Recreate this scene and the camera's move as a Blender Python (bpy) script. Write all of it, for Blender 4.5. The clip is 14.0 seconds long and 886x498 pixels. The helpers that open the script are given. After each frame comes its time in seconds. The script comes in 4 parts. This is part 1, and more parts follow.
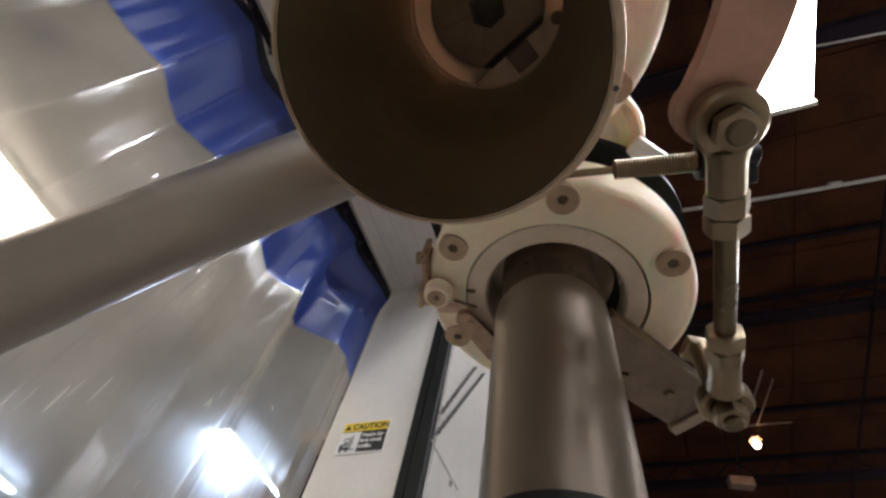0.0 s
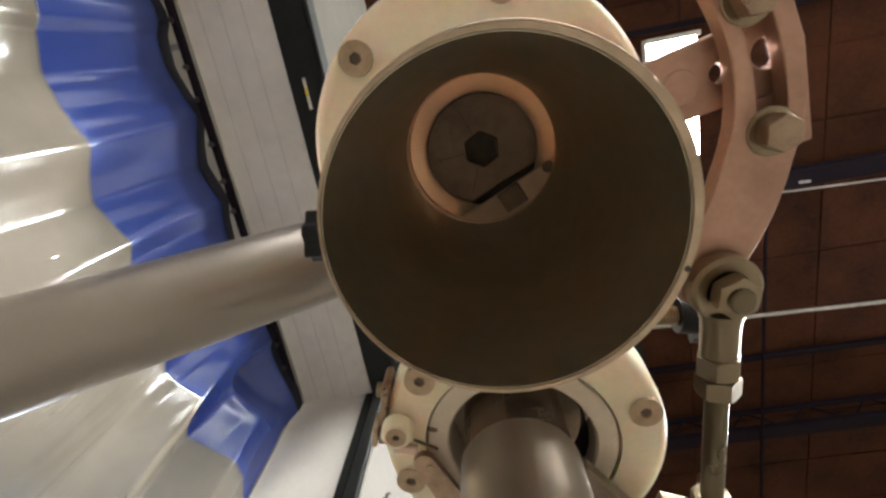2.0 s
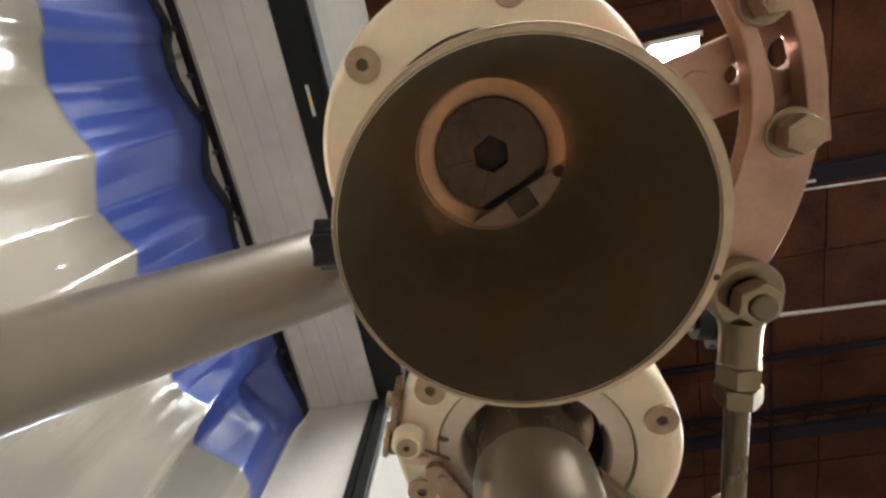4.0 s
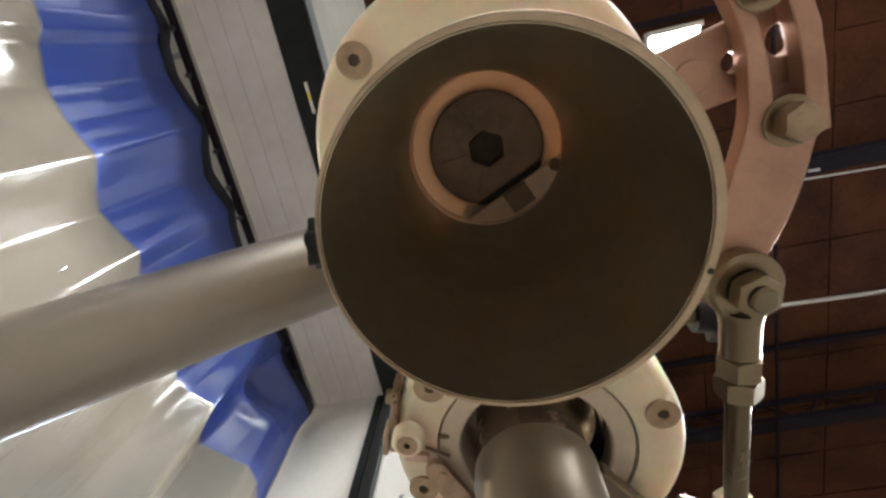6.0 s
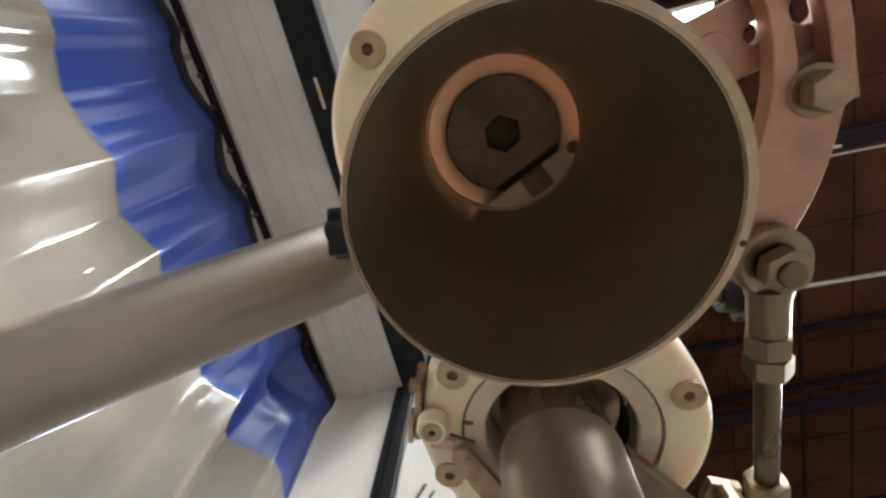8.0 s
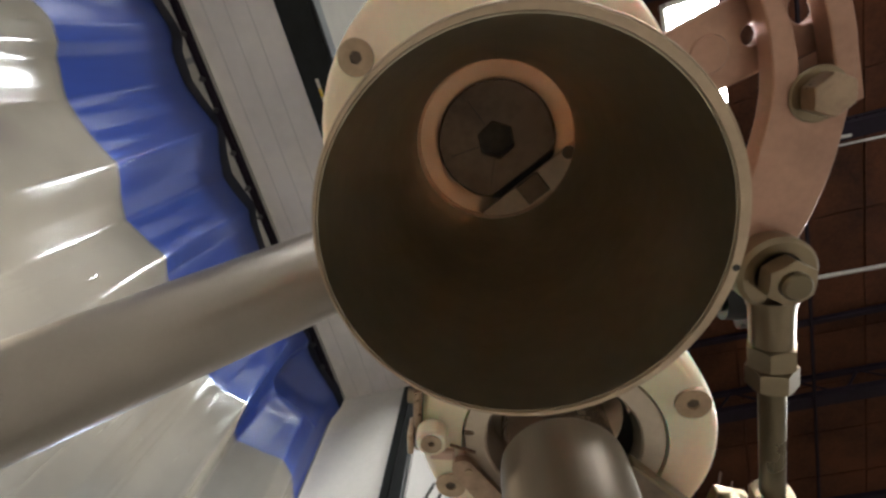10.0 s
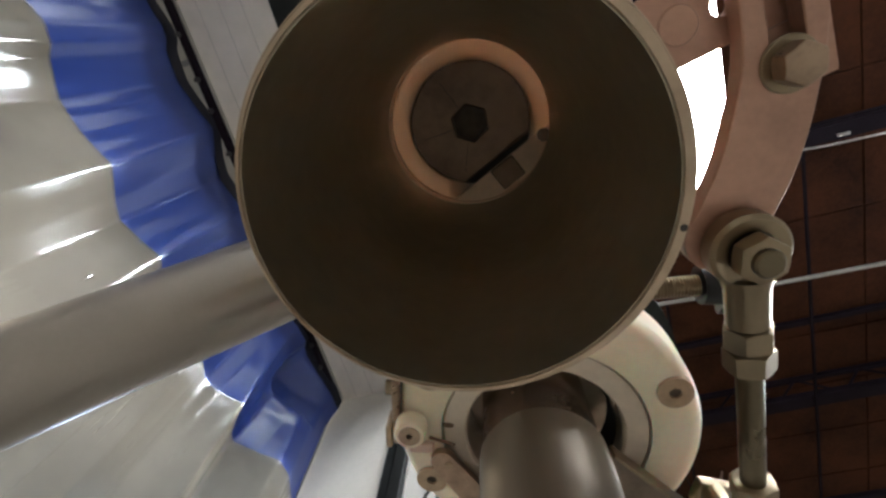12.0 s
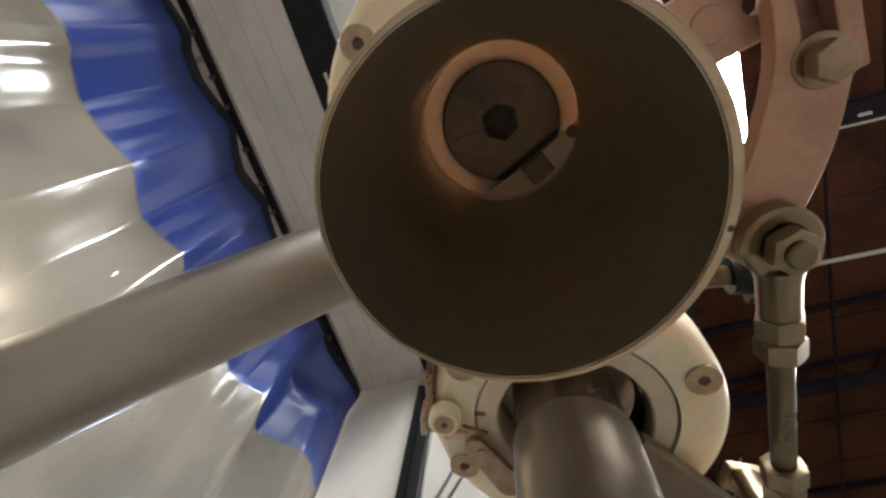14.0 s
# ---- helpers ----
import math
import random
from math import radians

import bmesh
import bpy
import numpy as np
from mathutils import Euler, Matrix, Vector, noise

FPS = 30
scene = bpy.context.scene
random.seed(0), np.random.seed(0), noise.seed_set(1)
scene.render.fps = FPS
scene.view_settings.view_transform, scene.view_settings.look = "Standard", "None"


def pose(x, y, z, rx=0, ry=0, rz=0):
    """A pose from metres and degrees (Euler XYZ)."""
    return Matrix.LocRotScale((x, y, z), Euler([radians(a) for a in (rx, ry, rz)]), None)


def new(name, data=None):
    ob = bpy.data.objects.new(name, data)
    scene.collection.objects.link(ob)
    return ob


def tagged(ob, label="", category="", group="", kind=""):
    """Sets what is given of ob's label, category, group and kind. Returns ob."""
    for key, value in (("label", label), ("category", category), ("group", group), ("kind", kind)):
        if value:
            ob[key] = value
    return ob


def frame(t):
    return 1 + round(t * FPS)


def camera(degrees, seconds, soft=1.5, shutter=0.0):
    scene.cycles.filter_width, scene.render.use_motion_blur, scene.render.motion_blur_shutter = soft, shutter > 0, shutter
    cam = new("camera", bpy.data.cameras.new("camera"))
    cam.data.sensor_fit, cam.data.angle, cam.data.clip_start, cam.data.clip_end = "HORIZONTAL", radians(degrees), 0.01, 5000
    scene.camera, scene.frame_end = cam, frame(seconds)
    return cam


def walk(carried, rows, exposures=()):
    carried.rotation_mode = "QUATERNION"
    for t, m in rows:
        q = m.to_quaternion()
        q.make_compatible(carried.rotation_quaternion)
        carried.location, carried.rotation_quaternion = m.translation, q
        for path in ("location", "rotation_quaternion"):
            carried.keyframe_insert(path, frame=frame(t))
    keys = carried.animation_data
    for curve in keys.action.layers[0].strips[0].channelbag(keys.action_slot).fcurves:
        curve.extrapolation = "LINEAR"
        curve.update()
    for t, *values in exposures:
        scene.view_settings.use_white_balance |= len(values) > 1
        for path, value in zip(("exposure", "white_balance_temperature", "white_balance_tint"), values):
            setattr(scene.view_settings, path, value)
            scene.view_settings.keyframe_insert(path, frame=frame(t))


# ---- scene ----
cam = camera(84.8, 14.0, soft=2.7)

# seconds, eye, Euler turn in degrees
PATH = [
    (0, -0.0190, -0.1601, 1.7877, 148.62, -8.75, 2.92),
    (0.5, -0.0417, -0.1603, 1.7945, 154.89, -5.97, -1.53),
    (1, -0.0402, -0.1606, 1.8037, 158.78, -3.80, -3.60),
    (1.5, -0.0452, -0.1650, 1.8009, 160.78, -2.63, -4.86),
    (2, -0.0461, -0.1645, 1.8013, 161.85, -2.23, -5.13),
    (2.5, -0.0476, -0.1633, 1.8029, 162.35, -2.15, -5.07),
    (3, -0.0490, -0.1639, 1.8035, 162.55, -2.29, -4.82),
    (5.5, -0.0481, -0.1646, 1.8061, 161.80, -2.42, -3.59),
    (6, -0.0461, -0.1644, 1.8065, 161.74, -2.48, -3.31),
    (6.5, -0.0482, -0.1637, 1.8056, 161.74, -2.65, -3.03),
    (7, -0.0500, -0.1609, 1.8034, 161.37, -3.02, -2.31),
    (9.5, -0.0444, -0.1662, 1.8111, 160.26, -3.75, 0.01),
    (10, -0.0436, -0.1663, 1.8116, 160.20, -3.87, 0.19),
    (10.5, -0.0396, -0.1663, 1.8133, 160.06, -3.78, 0.32),
    (11, -0.0360, -0.1635, 1.8132, 159.97, -3.62, 0.54),
    (11.5, -0.0311, -0.1582, 1.8140, 160.20, -3.69, 0.59),
    (12, -0.0332, -0.1590, 1.8145, 160.34, -3.79, 0.57),
    (12.5, -0.0380, -0.1587, 1.8105, 160.38, -3.85, 0.61),
    (13, -0.0383, -0.1607, 1.8105, 160.24, -3.92, 0.66),
    (13.5, -0.0355, -0.1605, 1.8092, 159.79, -4.38, 1.19),
    (14, -0.0411, -0.1635, 1.8084, 159.09, -4.80, 2.07),
]

# seconds, stops, kelvin, tint
EXPOSURES = [(0, 0.70, 5500, 16), (0.5, 0.90, 5500, 15), (1.0, 1.10, 5500, 12), (1.5, 1.47, 5720, 10), (3.0, 1.54, 5770, 10),
             (5.5, 1.50, 5620, 10), (7.0, 1.49, 5570, 10), (9.5, 1.22, 5400, 10), (10.0, 1.20, 5570, 10),
             (10.5, 1.23, 5450, 11), (11.5, 1.22, 5200, 10), (12.0, 1.14, 5300, 9), (13.0, 1.18, 5300, 9), (14.0, 1.20, 5600, 10)]
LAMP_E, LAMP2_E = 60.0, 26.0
# further unseen rows of fittings, added to fill the hall with light
FILL_LAMPS = [(3.6, -3.6, 5.0), (0.6, -4.2, 5.0), (5.9, 2.3, 5.0)]
FL2_TURN = 30.0

walk(cam, [(t, pose(x, y, z, rx, ry, rz)) for t, x, y, z, rx, ry, rz in PATH], EXPOSURES)

# ---------------------------------------------------------------- world and lights
world = bpy.data.worlds.new("hall_air")
scene.world = world
world.use_nodes = True
world.node_tree.nodes["Background"].inputs[0].default_value = (0.5, 0.42, 0.34, 1)
world.node_tree.nodes["Background"].inputs[1].default_value = 0.02

# ---------------------------------------------------------------- materials


def mat(name, base, rough=0.5, metal=0.0, vary=0.15, scale=20.0, bump=0.05, fine=150.0, stretch=(1, 1, 1), second=None, spec=0.5, rvar=0.12):
    """A surface with two scales of colour, gloss and relief variation."""
    m = bpy.data.materials.new(name)
    m.use_nodes = True
    nt = m.node_tree
    p = nt.nodes["Principled BSDF"]
    p.inputs["Metallic"].default_value = metal
    p.inputs["Specular IOR Level"].default_value = spec
    co = nt.nodes.new("ShaderNodeTexCoord")
    mp = nt.nodes.new("ShaderNodeMapping")
    mp.inputs["Scale"].default_value = stretch
    nt.links.new(co.outputs["Object"], mp.inputs["Vector"])
    n1 = nt.nodes.new("ShaderNodeTexNoise")
    n1.inputs["Scale"].default_value, n1.inputs["Detail"].default_value = scale, 5
    n2 = nt.nodes.new("ShaderNodeTexNoise")
    n2.inputs["Scale"].default_value, n2.inputs["Detail"].default_value = fine, 3
    nt.links.new(mp.outputs[0], n1.inputs["Vector"])
    nt.links.new(mp.outputs[0], n2.inputs["Vector"])
    ramp = nt.nodes.new("ShaderNodeValToRGB")
    lo = second or tuple(c * (1 - vary * 2) for c in base)
    hi = tuple(min(1, c * (1 + vary * 0.5)) for c in base)
    ramp.color_ramp.elements[0].position, ramp.color_ramp.elements[0].color = 0.3, (*lo, 1)
    ramp.color_ramp.elements[1].position, ramp.color_ramp.elements[1].color = 0.62, (*hi, 1)
    mixn = nt.nodes.new("ShaderNodeMath")
    mixn.operation = "MULTIPLY_ADD"
    mixn.inputs[1].default_value = 0.3
    nt.links.new(n2.outputs[0], mixn.inputs[0])
    scl = nt.nodes.new("ShaderNodeMath")
    scl.operation = "MULTIPLY"
    scl.inputs[1].default_value = 0.7
    nt.links.new(n1.outputs[0], scl.inputs[0])
    nt.links.new(scl.outputs[0], mixn.inputs[2])
    nt.links.new(mixn.outputs[0], ramp.inputs[0])
    nt.links.new(ramp.outputs[0], p.inputs["Base Color"])
    rr = nt.nodes.new("ShaderNodeMapRange")
    rr.inputs["To Min"].default_value = max(0.03, rough - rvar)
    rr.inputs["To Max"].default_value = min(1, rough + rvar)
    nt.links.new(mixn.outputs[0], rr.inputs[0])
    nt.links.new(rr.outputs[0], p.inputs["Roughness"])
    if bump:
        b = nt.nodes.new("ShaderNodeBump")
        b.inputs["Strength"].default_value = bump
        b.inputs["Distance"].default_value = 0.002
        nt.links.new(mixn.outputs[0], b.inputs["Height"])
        nt.links.new(b.outputs[0], p.inputs["Normal"])
    return m


def glow(name, colour, strength):
    m = bpy.data.materials.new(name)
    m.use_nodes = True
    p = m.node_tree.nodes["Principled BSDF"]
    p.inputs["Base Color"].default_value = (0.8, 0.8, 0.8, 1)
    p.inputs["Emission Color"].default_value = (*colour, 1)
    p.inputs["Emission Strength"].default_value = strength
    return m


def milky(name, colour):
    """A plastic that lets light seep through."""
    m = bpy.data.materials.new(name)
    m.use_nodes = True
    nt = m.node_tree
    p = nt.nodes["Principled BSDF"]
    p.inputs["Base Color"].default_value = (*colour, 1)
    p.inputs["Roughness"].default_value = 0.5
    tr = nt.nodes.new("ShaderNodeBsdfTranslucent")
    tr.inputs[0].default_value = (*colour, 1)
    mx = nt.nodes.new("ShaderNodeMixShader")
    n = nt.nodes.new("ShaderNodeTexNoise")
    n.inputs["Scale"].default_value = 30
    r = nt.nodes.new("ShaderNodeMapRange")
    r.inputs["To Min"].default_value, r.inputs["To Max"].default_value = 0.80, 0.95
    nt.links.new(n.outputs[0], r.inputs[0])
    nt.links.new(r.outputs[0], mx.inputs[0])
    nt.links.new(p.outputs[0], mx.inputs[1])
    nt.links.new(tr.outputs[0], mx.inputs[2])
    nt.links.new(mx.outputs[0], nt.nodes["Material Output"].inputs["Surface"])
    return m


def clear_vinyl(name, gloss):
    m = bpy.data.materials.new(name)
    m.use_nodes = True
    nt = m.node_tree
    nt.nodes.remove(nt.nodes["Principled BSDF"])
    out = nt.nodes["Material Output"]
    see = nt.nodes.new("ShaderNodeBsdfTransparent")
    see.inputs[0].default_value = (0.86, 0.86, 0.84, 1)
    haze = nt.nodes.new("ShaderNodeBsdfRefraction")
    haze.inputs[0].default_value = (0.86, 0.86, 0.84, 1)
    haze.inputs["IOR"].default_value, haze.inputs["Roughness"].default_value = 1.06, 0.85
    clear = nt.nodes.new("ShaderNodeMixShader")
    clear.inputs[0].default_value = 0.2
    nt.links.new(see.outputs[0], clear.inputs[1])
    nt.links.new(haze.outputs[0], clear.inputs[2])
    milk = nt.nodes.new("ShaderNodeBsdfTranslucent")
    milk.inputs[0].default_value = (0.88, 0.79, 0.655, 1)
    dif = nt.nodes.new("ShaderNodeBsdfDiffuse")
    dif.inputs[0].default_value = (0.70, 0.64, 0.545, 1)
    gl = nt.nodes.new("ShaderNodeBsdfGlossy")
    co = nt.nodes.new("ShaderNodeTexCoord")
    n = nt.nodes.new("ShaderNodeTexNoise")
    n.inputs["Scale"].default_value, n.inputs["Detail"].default_value = 3.5, 5
    nt.links.new(co.outputs["Object"], n.inputs["Vector"])
    r = nt.nodes.new("ShaderNodeMapRange")
    r.inputs["From Min"].default_value, r.inputs["From Max"].default_value = 0.3, 0.7
    r.inputs["To Min"].default_value, r.inputs["To Max"].default_value = 0.16, 0.38
    nt.links.new(n.outputs[0], r.inputs[0])
    # a purplish smudge on the sheet
    far = nt.nodes.new("ShaderNodeVectorMath")
    far.operation = "DISTANCE"
    far.inputs[1].default_value = (-0.83, -0.087, 2.589)
    nt.links.new(co.outputs["Object"], far.inputs[0])
    spot = nt.nodes.new("ShaderNodeMapRange")
    spot.inputs["From Min"].default_value, spot.inputs["From Max"].default_value = 0.015, 0.055
    spot.inputs["To Min"].default_value, spot.inputs["To Max"].default_value = 0.55, 0.0
    nt.links.new(far.outputs["Value"], spot.inputs[0])
    for node in (milk, dif):
        stain = nt.nodes.new("ShaderNodeMix")
        stain.data_type = "RGBA"
        stain.inputs[6].default_value = node.inputs[0].default_value
        stain.inputs[7].default_value = (0.42, 0.33, 0.37, 1)
        nt.links.new(spot.outputs[0], stain.inputs[0])
        nt.links.new(stain.outputs[2], node.inputs[0])
    a = nt.nodes.new("ShaderNodeMixShader")
    a.inputs[0].default_value = 0.5
    nt.links.new(milk.outputs[0], a.inputs[1])
    nt.links.new(dif.outputs[0], a.inputs[2])
    b = nt.nodes.new("ShaderNodeMixShader")
    # short sparse creases, shinier than the sheet, their glints helped by whiter colour
    cs = nt.nodes.new("ShaderNodeMapping")
    cs.inputs["Scale"].default_value = (1, 1, 0.055)
    nt.links.new(co.outputs["Object"], cs.inputs["Vector"])
    n5 = nt.nodes.new("ShaderNodeTexNoise")
    n5.inputs["Scale"].default_value, n5.inputs["Detail"].default_value = 210, 0
    nt.links.new(cs.outputs[0], n5.inputs["Vector"])
    n6 = nt.nodes.new("ShaderNodeTexNoise")
    n6.inputs["Scale"].default_value, n6.inputs["Detail"].default_value = 7, 2
    nt.links.new(co.outputs["Object"], n6.inputs["Vector"])
    few = nt.nodes.new("ShaderNodeMapRange")
    few.inputs["From Min"].default_value, few.inputs["From Max"].default_value = 0.44, 0.62
    few.inputs["To Min"].default_value, few.inputs["To Max"].default_value = -0.10, 0.0
    nt.links.new(n6.outputs[0], few.inputs[0])
    sum5 = nt.nodes.new("ShaderNodeMath")
    nt.links.new(n5.outputs[0], sum5.inputs[0])
    nt.links.new(few.outputs[0], sum5.inputs[1])
    # none on the stretch far along the doorway nor beside the band
    xyz = nt.nodes.new("ShaderNodeSeparateXYZ")
    nt.links.new(co.outputs["Object"], xyz.inputs[0])
    for axis, lo, hi in (("Y", 0.10, 0.34), ("Z", 2.74, 2.60)):
        lim = nt.nodes.new("ShaderNodeMapRange")
        lim.inputs["From Min"].default_value, lim.inputs["From Max"].default_value = lo, hi
        lim.inputs["To Min"].default_value, lim.inputs["To Max"].default_value = -0.16, 0.0
        nt.links.new(xyz.outputs[axis], lim.inputs[0])
        more = nt.nodes.new("ShaderNodeMath")
        nt.links.new(sum5.outputs[0], more.inputs[0])
        nt.links.new(lim.outputs[0], more.inputs[1])
        sum5 = more
    crease = nt.nodes.new("ShaderNodeMapRange")
    crease.inputs["From Min"].default_value, crease.inputs["From Max"].default_value = 0.712, 0.755
    nt.links.new(sum5.outputs[0], crease.inputs[0])
    white = nt.nodes.new("ShaderNodeMath")
    white.operation = "MULTIPLY_ADD"
    white.inputs[1].default_value = 0.25
    nt.links.new(crease.outputs[0], white.inputs[0])
    nt.links.new(r.outputs[0], white.inputs[2])
    nt.links.new(white.outputs[0], b.inputs[0])
    nt.links.new(clear.outputs[0], b.inputs[1])
    nt.links.new(a.outputs[0], b.inputs[2])
    fr = nt.nodes.new("ShaderNodeFresnel")
    fr.inputs[0].default_value = 1.5
    bp = nt.nodes.new("ShaderNodeBump")
    bp.inputs["Strength"].default_value, bp.inputs["Distance"].default_value = 0.35, 0.006
    n3 = nt.nodes.new("ShaderNodeTexNoise")
    n3.inputs["Scale"].default_value, n3.inputs["Detail"].default_value = 26, 2
    st = nt.nodes.new("ShaderNodeMapping")
    st.inputs["Scale"].default_value = (1, 1, 0.06)
    nt.links.new(co.outputs["Object"], st.inputs["Vector"])
    nt.links.new(st.outputs[0], n3.inputs["Vector"])
    n4 = nt.nodes.new("ShaderNodeTexNoise")
    n4.inputs["Scale"].default_value, n4.inputs["Detail"].default_value = 55, 1
    nt.links.new(st.outputs[0], n4.inputs["Vector"])
    thin = nt.nodes.new("ShaderNodeMapRange")
    thin.inputs["From Min"].default_value, thin.inputs["From Max"].default_value = 0.60, 0.66
    nt.links.new(n4.outputs[0], thin.inputs[0])
    both = nt.nodes.new("ShaderNodeMath")
    both.operation = "MULTIPLY_ADD"
    both.inputs[1].default_value = 0.07
    nt.links.new(thin.outputs[0], both.inputs[0])
    nt.links.new(n3.outputs[0], both.inputs[2])
    ridge = nt.nodes.new("ShaderNodeMath")
    ridge.operation = "MULTIPLY_ADD"
    ridge.inputs[1].default_value = 0.5
    nt.links.new(crease.outputs[0], ridge.inputs[0])
    nt.links.new(both.outputs[0], ridge.inputs[2])
    nt.links.new(ridge.outputs[0], bp.inputs["Height"])
    nt.links.new(bp.outputs[0], gl.inputs["Normal"])
    nt.links.new(bp.outputs[0], fr.inputs["Normal"])
    c = nt.nodes.new("ShaderNodeMixShader")
    half = nt.nodes.new("ShaderNodeMath")
    half.operation = "MULTIPLY"
    shine = nt.nodes.new("ShaderNodeMapRange")
    shine.inputs["To Min"].default_value, shine.inputs["To Max"].default_value = gloss, min(1.0, gloss * 12)
    nt.links.new(crease.outputs[0], shine.inputs[0])
    nt.links.new(shine.outputs[0], half.inputs[1])
    nt.links.new(fr.outputs[0], half.inputs[0])
    # the pulled stretch near the jamb is duller and streakier than the loose folds
    pulled = {}
    for key, loose, tight in (("gloss", 1.0, 0.62), ("rough", 0.13, 0.168), ("comb", 0.6, 0.9)):
        pulled[key] = nt.nodes.new("ShaderNodeMapRange")
        pulled[key].inputs["From Min"].default_value, pulled[key].inputs["From Max"].default_value = 0.22, 0.40
        pulled[key].inputs["To Min"].default_value, pulled[key].inputs["To Max"].default_value = loose, tight
        nt.links.new(xyz.outputs["Y"], pulled[key].inputs[0])
    nt.links.new(pulled["rough"].outputs[0], gl.inputs["Roughness"])
    nt.links.new(pulled["comb"].outputs[0], gl.inputs["Anisotropy"])
    less = nt.nodes.new("ShaderNodeMath")
    less.operation = "MULTIPLY"
    nt.links.new(half.outputs[0], less.inputs[0])
    nt.links.new(pulled["gloss"].outputs[0], less.inputs[1])
    nt.links.new(less.outputs[0], c.inputs[0])
    nt.links.new(b.outputs[0], c.inputs[1])
    nt.links.new(gl.outputs[0], c.inputs[2])
    nt.links.new(c.outputs[0], out.inputs["Surface"])
    return m


def combed(material, amount):
    """Stretches a sheet's highlights upwards, as fine cross wrinkles do."""
    nt = material.node_tree
    tg = nt.nodes.new("ShaderNodeTangent")
    tg.direction_type, tg.axis = "RADIAL", "Z"
    for n in list(nt.nodes):
        if n.bl_idname == "ShaderNodeBsdfPrincipled":
            n.inputs["Anisotropic"].default_value, n.inputs["Anisotropic Rotation"].default_value = amount, 0.25
            nt.links.new(tg.outputs[0], n.inputs["Tangent"])
        elif n.bl_idname == "ShaderNodeBsdfAnisotropic":
            n.inputs["Anisotropy"].default_value, n.inputs["Rotation"].default_value = amount, 0.25
            nt.links.new(tg.outputs[0], n.inputs["Tangent"])


M_CREAM = mat("cream_plastic", (0.89, 0.775, 0.575), 0.42, 0, 0.05, 25, 0.03, 300)
for cream in (M_CREAM,):
    cream.node_tree.nodes["Principled BSDF"].inputs["Subsurface Weight"].default_value = 0.35
    cream.node_tree.nodes["Principled BSDF"].inputs["Subsurface Scale"].default_value = 0.008
M_RING = mat("bearing_plastic", (0.68, 0.58, 0.46), 0.45, 0, 0.08, 40, 0.04, 300)
M_PINK_TINT = mat("pink_tinted_plastic", (0.66, 0.46, 0.36), 0.45, 0, 0.08, 40, 0.04, 300)
M_SCREW = mat("zinc_screw", (0.46, 0.34, 0.225), 0.42, 0.55, 0.12, 200, 0.08, 900)
# dark colours that carry the shade inside sockets, gaps and holes
M_SOCKET = mat("recess_shade_tone", (0.040, 0.036, 0.032), 0.8, 0.0, 0.2, 300, 0.05)
M_SOCKET2 = mat("socket_shade_tone", (0.105, 0.076, 0.050), 0.6, 0.0, 0.2, 300, 0.05)
M_STEEL = mat("brushed_stainless", (0.275, 0.232, 0.185), 0.60, 1.0, 0.05, 60, 0.04, 500, (1, 1, 0.04), rvar=0.05)
M_CHAIN = mat("grey_chain_steel", (0.05, 0.047, 0.044), 0.45, 0.3, 0.15, 60, 0.05)
M_POLISH = mat("polished_steel", (0.33, 0.25, 0.19), 0.25, 0.7, 0.05, 80, 0.02, 600)
M_PIPE = mat("dull_aluminium", (0.315, 0.277, 0.24), 0.38, 0.92, 0.04, 14, 0.03, 400, rvar=0.04)
M_TUBE = mat("tube_steel", (0.47, 0.385, 0.30), 0.38, 0.9, 0.10, 50, 0.05, 400)
M_BORE = mat("dark_oiled_bore", (0.56, 0.51, 0.385), 0.42, 1.0, 0.15, 22, 0.04, 220, (1, 1, 1), (0.45, 0.405, 0.30), 0.5, 0.05)
M_RIM = mat("worn_rim_steel", (0.50, 0.385, 0.265), 0.45, 0.35, 0.10, 90, 0.03, 500)
M_LINER = mat("tan_bearing_liner", (0.84, 0.62, 0.445), 0.6, 0, 0.1, 60, 0.05, 400)
M_SLEEVE = milky("tan_translucent", (0.96, 0.85, 0.72))
M_PLUG = mat("brown_steel_plug", (0.19, 0.125, 0.080), 0.42, 0.5, 0.25, 35, 0.04, 300)
M_ZINC = mat("passivated_bolt_zinc", (0.34, 0.245, 0.165), 0.30, 0.75, 0.15, 180, 0.08, 700)
M_COPPER = mat("coppery_wire", (0.60, 0.40, 0.28), 0.32, 0.6, 0.15, 300, 0.05)
M_KEY = mat("worn_brown_key_steel", (0.44, 0.31, 0.215), 0.45, 0.5, 0.2, 120, 0.1, 500)
M_LEVER = mat("oily_brown_steel", (0.24, 0.185, 0.14), 0.42, 0.8, 0.15, 70, 0.05, 500)
M_ARM = mat("galvanised_arm", (0.43, 0.255, 0.18), 0.36, 0.5, 0.12, 60, 0.06, 420)
M_BRIGHT = mat("bright_zinc", (0.27, 0.215, 0.14), 0.31, 1.0, 0.06, 60, 0.015, 300, rvar=0.05)
M_ROD = mat("zinc_rod", (0.17, 0.138, 0.088), 0.28, 1.0, 0.04, 40, 0.0, 200, rvar=0.03)
M_BLACK = mat("black_moulded_plastic", (0.009, 0.009, 0.010), 0.42, 0, 0.2, 80, 0.06, 400, spec=0.3)
M_RUBBER = mat("black_rubber_gasket", (0.012, 0.013, 0.012), 0.65, 0, 0.25, 25, 0.12, 200, spec=0.25)
M_WHITE = mat("white_coated_panel", (0.71, 0.68, 0.62), 0.45, 0, 0.06, 3, 0.04, 60)
M_GREYED = mat("greyed_sheet", (0.36, 0.345, 0.315), 0.5, 0, 0.08, 4, 0.05, 60)
